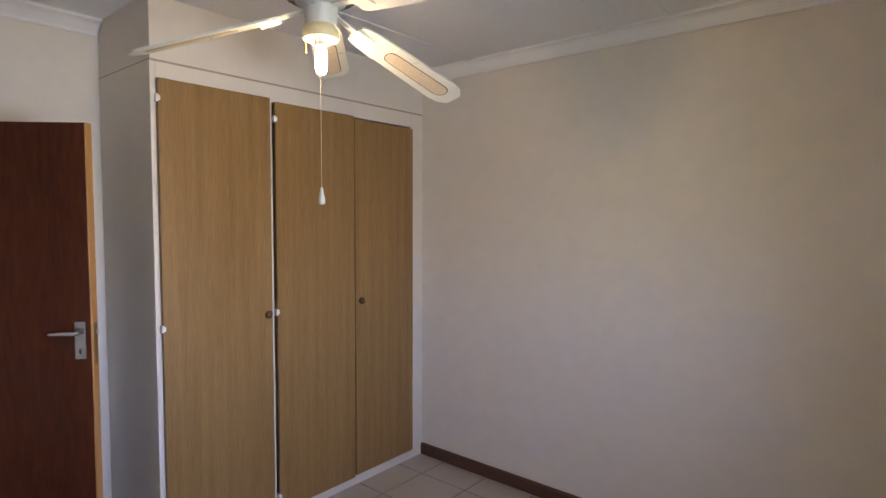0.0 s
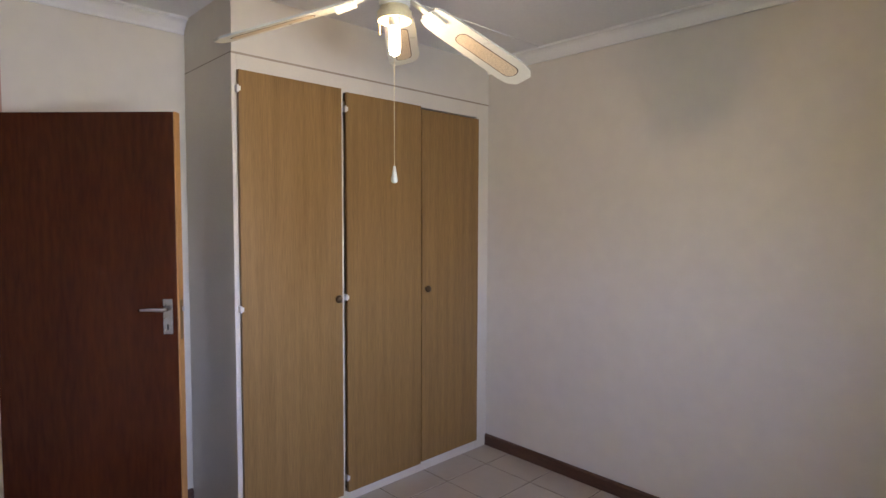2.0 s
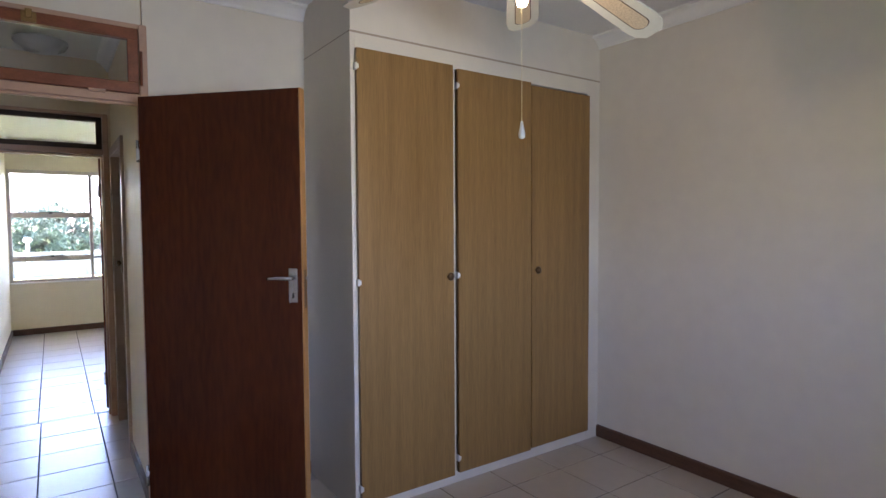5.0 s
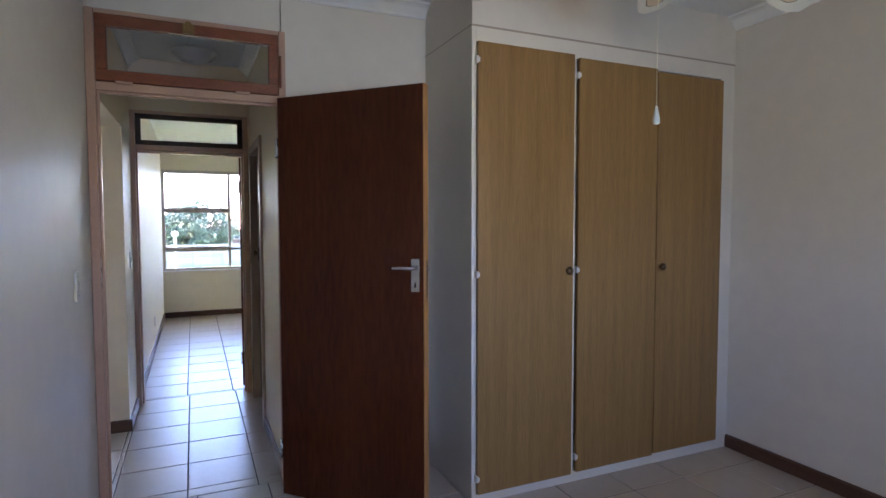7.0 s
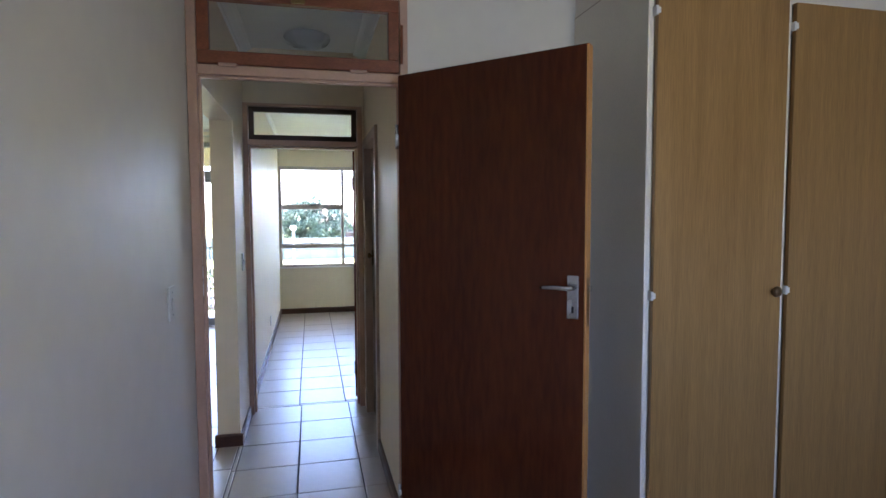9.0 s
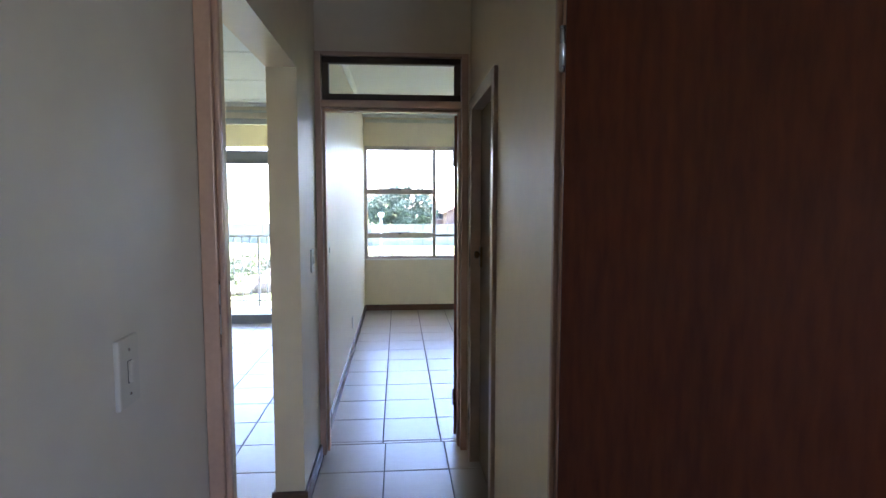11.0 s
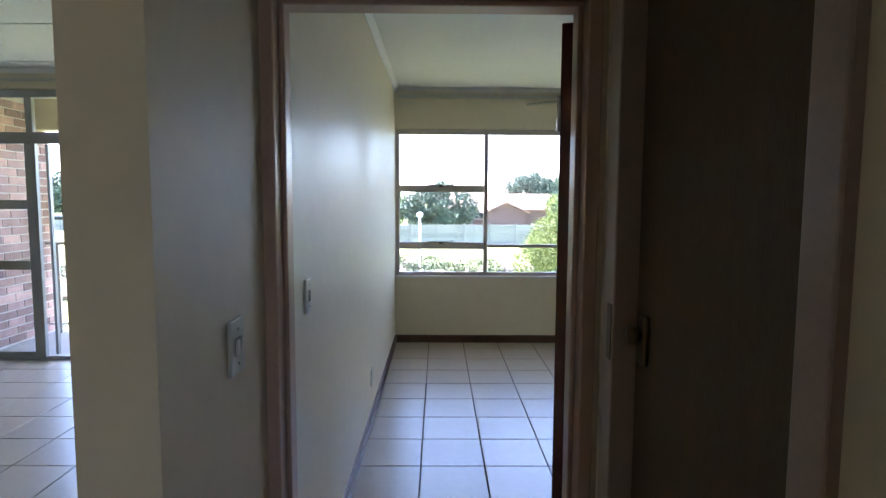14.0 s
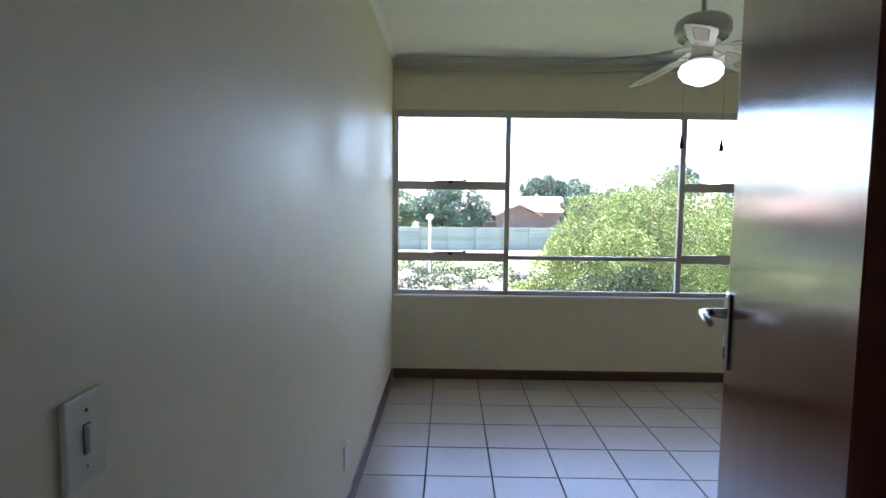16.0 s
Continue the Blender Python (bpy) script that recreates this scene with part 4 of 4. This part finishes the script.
stuff("rocks", me, ROCK, "pale brown boulders of the rock garden", "rocks")
lob = [(-33 + 10 * rng.random(), -24 + 28 * rng.random(), G + 0.25, 0.5 + 0.4 * rng.random(), 0.6 + 0.5 * rng.random(), 0.30 + 0.25 * rng.random()) for i in range(70)]
stuff("low_plants", leaf_crown(lob, 30000, 0.07, rng), LEAFG, "low green plants between the boulders", "plants")


def spikes(count, x0, x1, y0, y1, h0, h1, w, seed):
    """Long arching blades of reed-like grass."""
    g = np.random.default_rng(seed)
    vs, fs = [], []
    for i in range(count):
        x, y = x0 + (x1 - x0) * g.random(), y0 + (y1 - y0) * g.random()
        h, a = h0 + (h1 - h0) * g.random(), g.random() * 6.28
        lean = 0.25 + 0.5 * g.random()
        side = (-math.sin(a) * w, math.cos(a) * w)
        base = len(vs)
        for k, f in enumerate((0, 0.35, 0.65, 0.88, 1.0)):
            o = lean * h * f * f
            z = G + h * (f - 0.35 * f * f * f * lean)
            ww = (1 - f) * 0.9 + 0.1
            vs.append((x + math.cos(a) * o + side[0] * ww, y + math.sin(a) * o + side[1] * ww, z))
            vs.append((x + math.cos(a) * o - side[0] * ww, y + math.sin(a) * o - side[1] * ww, z))
        for k in range(4):
            fs.append((base + 2 * k, base + 2 * k + 1, base + 2 * k + 3, base + 2 * k + 2))
    me = bpy.data.meshes.new("reeds")
    me.from_pydata(vs, [], fs)
    return me


stuff("reeds", spikes(500, -16.5, -14.8, 0.5, 8.5, 0.7, 1.5, 0.018, 3), LEAFG, "arching reed-like garden grass", "grass")
stuff("reeds", spikes(600, -24, -21, -2.5, 3.0, 0.4, 0.9, 0.02, 4), LEAFG, "tufts of long garden grass", "grass")

# precast wall: posts and stacked slabs
fence = thing("garden_wall", pose(0, 0, G), "grey precast concrete garden wall of slabs and posts", "garden wall")
slab = mesh_of("slab", boxes(((0.03, -0.025, 0.001), (1.97, 0.025, 0.3245)), bevel=0.014), PRECAST)
post = mesh_of("post", boxes(((-0.065, -0.065, 0), (0.065, 0.065, 1.72)), bevel=0.012), PRECAST)


def wall_run(p, q):
    d = Vector(q) - Vector(p)
    n = round(d.length / 2.0)
    ang = math.degrees(math.atan2(d.y, d.x))
    for i in range(n):
        c = Vector(p) + d * (i / n)
        o = new("post", post)
        o.parent, o.matrix_local = fence, pose(c.x, c.y, 0, 0, 0, ang)
        for k in range(5):
            o = new("slab", slab)
            o.parent, o.matrix_local = fence, pose(c.x, c.y, 0.01 + 0.325 * k, 0, 0, ang)


wall_run((-48, 24), (-45, -4))
wall_run((-45, -4), (-61, -34))
wall_run((-61, -34), (-70, -50))
# lawn lamp
lamp = thing("garden_lamp", pose(-27.5, -0.72, G), "white garden lamp post with a round head", "lamp post")
part("post", tube([(0, 0, 0), (0, 0, 2.75)], 0.05, 10), WHITEP, lamp)
part("head", lathe([(0.0, 2.95), (0.09, 2.94), (0.15, 2.87), (0.13, 2.77), (0.06, 2.72), (0.0, 2.72)], steps=18), WHITEP, lamp)


def house(x, y, ang, length, depth, wall_h, roof_h, windows, label):
    """A low house with a gabled roof; length runs along local y, windows on its near side."""
    h = thing("house", pose(x, y, G, 0, 0, ang), label, "house")
    part("wall", boxes(((-depth, -length / 2, 0), (0, length / 2, wall_h)), bevel=0.02), HWALL, h)
    bm = bmesh.new()
    e = 0.5
    pts = [(e, wall_h - 0.1), (-depth / 2, wall_h + roof_h), (-depth - e, wall_h - 0.1), (-depth - e, wall_h - 0.28), (-depth / 2, wall_h + roof_h - 0.2), (e, wall_h - 0.28)]
    a = [bm.verts.new((px, -length / 2 - e, pz)) for px, pz in pts]
    b = [bm.verts.new((px, length / 2 + e, pz)) for px, pz in pts]
    for k in range(6):
        bm.faces.new((a[k], a[(k + 1) % 6], b[(k + 1) % 6], b[k]))
    bm.faces.new(a[::-1])
    bm.faces.new(b)
    part("roof", bm, HROOF, h, "pale red tiled roof")
    bm = bmesh.new()
    for s in (-length / 2 + 0.01, length / 2 - 0.01):
        bm.faces.new([bm.verts.new(p) for p in ((0, s, wall_h - 0.2), (-depth, s, wall_h - 0.2), (-depth / 2, s, wall_h + roof_h - 0.2))])
    part("gable", bm, HWALL, h)
    for wy in windows:
        w = part("window", boxes(((0.0, wy - 0.7, 1.0), (0.05, wy + 0.7, 2.1)), bevel=0.01), WINF, h)
        part("window_pane", boxes(((0.045, wy - 0.62, 1.08), (0.06, wy - 0.04, 2.02)), ((0.045, wy + 0.04, 1.08), (0.06, wy + 0.62, 2.02))), HGLASS, w)
    return h


h1 = house(-78, 7.5, 0, 15, 8, 2.5, 1.9, (-5, -2), "low brown brick house with a pale red tiled roof")
gb = house(-74.0, 10.6, 90, 5.5, 4.6, 2.2, 1.2, (), "brown brick gabled garage with a pale red roof")
house(-80, 32, 0, 9, 8, 2.75, 1.8, (-1.5, 2), "low brown brick house with a pale red tiled roof")
house(-86, -42, 0, 22, 8, 2.9, 1.3, (-7, 5), "long low red brown house beyond the garden wall")


# ---- floor tiles and bricks ----
P = 0.351


def floor(name, x0, x1, y0, y1, px, py):
    f = structure(name, boxes(((x0, y0, -0.16), (x1, y1, -0.004))), GROUT, "beige ceramic tiles with dark joints", "floor")
    j = 0.0035
    full = mesh_of("tile", boxes(((j, j, -0.006), (P - j, P - j, 0.0)), bevel=0.0018), TILE)
    i0, i1 = math.floor((x0 - px) / P), math.ceil((x1 - px) / P)
    k0, k1 = math.floor((y0 - py) / P), math.ceil((y1 - py) / P)
    for i in range(i0, i1):
        for k in range(k0, k1):
            cx, cy = px + i * P, py + k * P
            ax, bx, ay, by = max(cx, x0), min(cx + P, x1), max(cy, y0), min(cy + P, y1)
            if bx - ax < 0.02 or by - ay < 0.02:
                continue
            if bx - ax > P - 0.001 and by - ay > P - 0.001:
                o = new("tile", full)
            else:
                o = new("tile", mesh_of("tile", boxes(((ax - cx + j, ay - cy + j, -0.006), (bx - cx - j, by - cy - j, 0.0)), bevel=0.0018), TILE))
            o.parent = f
            o.location = (cx, cy, random.uniform(-0.0004, 0.0004))
    return f


floor("floor_bedroom", BX0 - 0.07, BX1, BY0, BY1, -2.176, 2.855)
floor("floor_hall", -4.90, BX0 - 0.07, CL - 0.01, CR + 0.12, -3.493, 0.0)
floor("floor_second_bedroom", RX0, -4.90, RY0, RY1, -3.528, -0.018)
floor("floor_lounge", LX0, LX1, LY0, CL - 0.01, -3.528, -0.147)

# balcony side wall of face bricks
bw = structure("wall_balcony", boxes(((-9.60, -4.42, -0.02), (LX0 - OW, -4.205, 2.50)), ((-9.60, -4.42, G), (-9.0, -4.205, -0.16))), MORTAR, "face brick balcony side wall", "wall")
bl, bh, jt = 0.222, 0.073, 0.011
brick_full = mesh_of("brick", boxes(((0, -0.012, 0), (bl, 0.006, bh)), bevel=0.003), BRICK)
row = 0
z = 0.0
while z + bh < 2.5:
    x = -9.598 - (0.5 * (bl + jt) if row % 2 else 0.0)
    while x < LX0 - OW - 0.03:
        a, b = max(x, -9.598), min(x + bl, LX0 - OW - 0.002)
        if b - a > 0.03:
            o = new("brick", brick_full if b - a > bl - 0.001 else mesh_of("brick", boxes(((0, -0.012, 0), (b - a, 0.006, bh)), bevel=0.003), BRICK))
            o.parent = bw
            o.location = (a, -4.205 + random.uniform(-0.001, 0.0015), z)
        x += bl + jt
    z += bh + jt
    row += 1
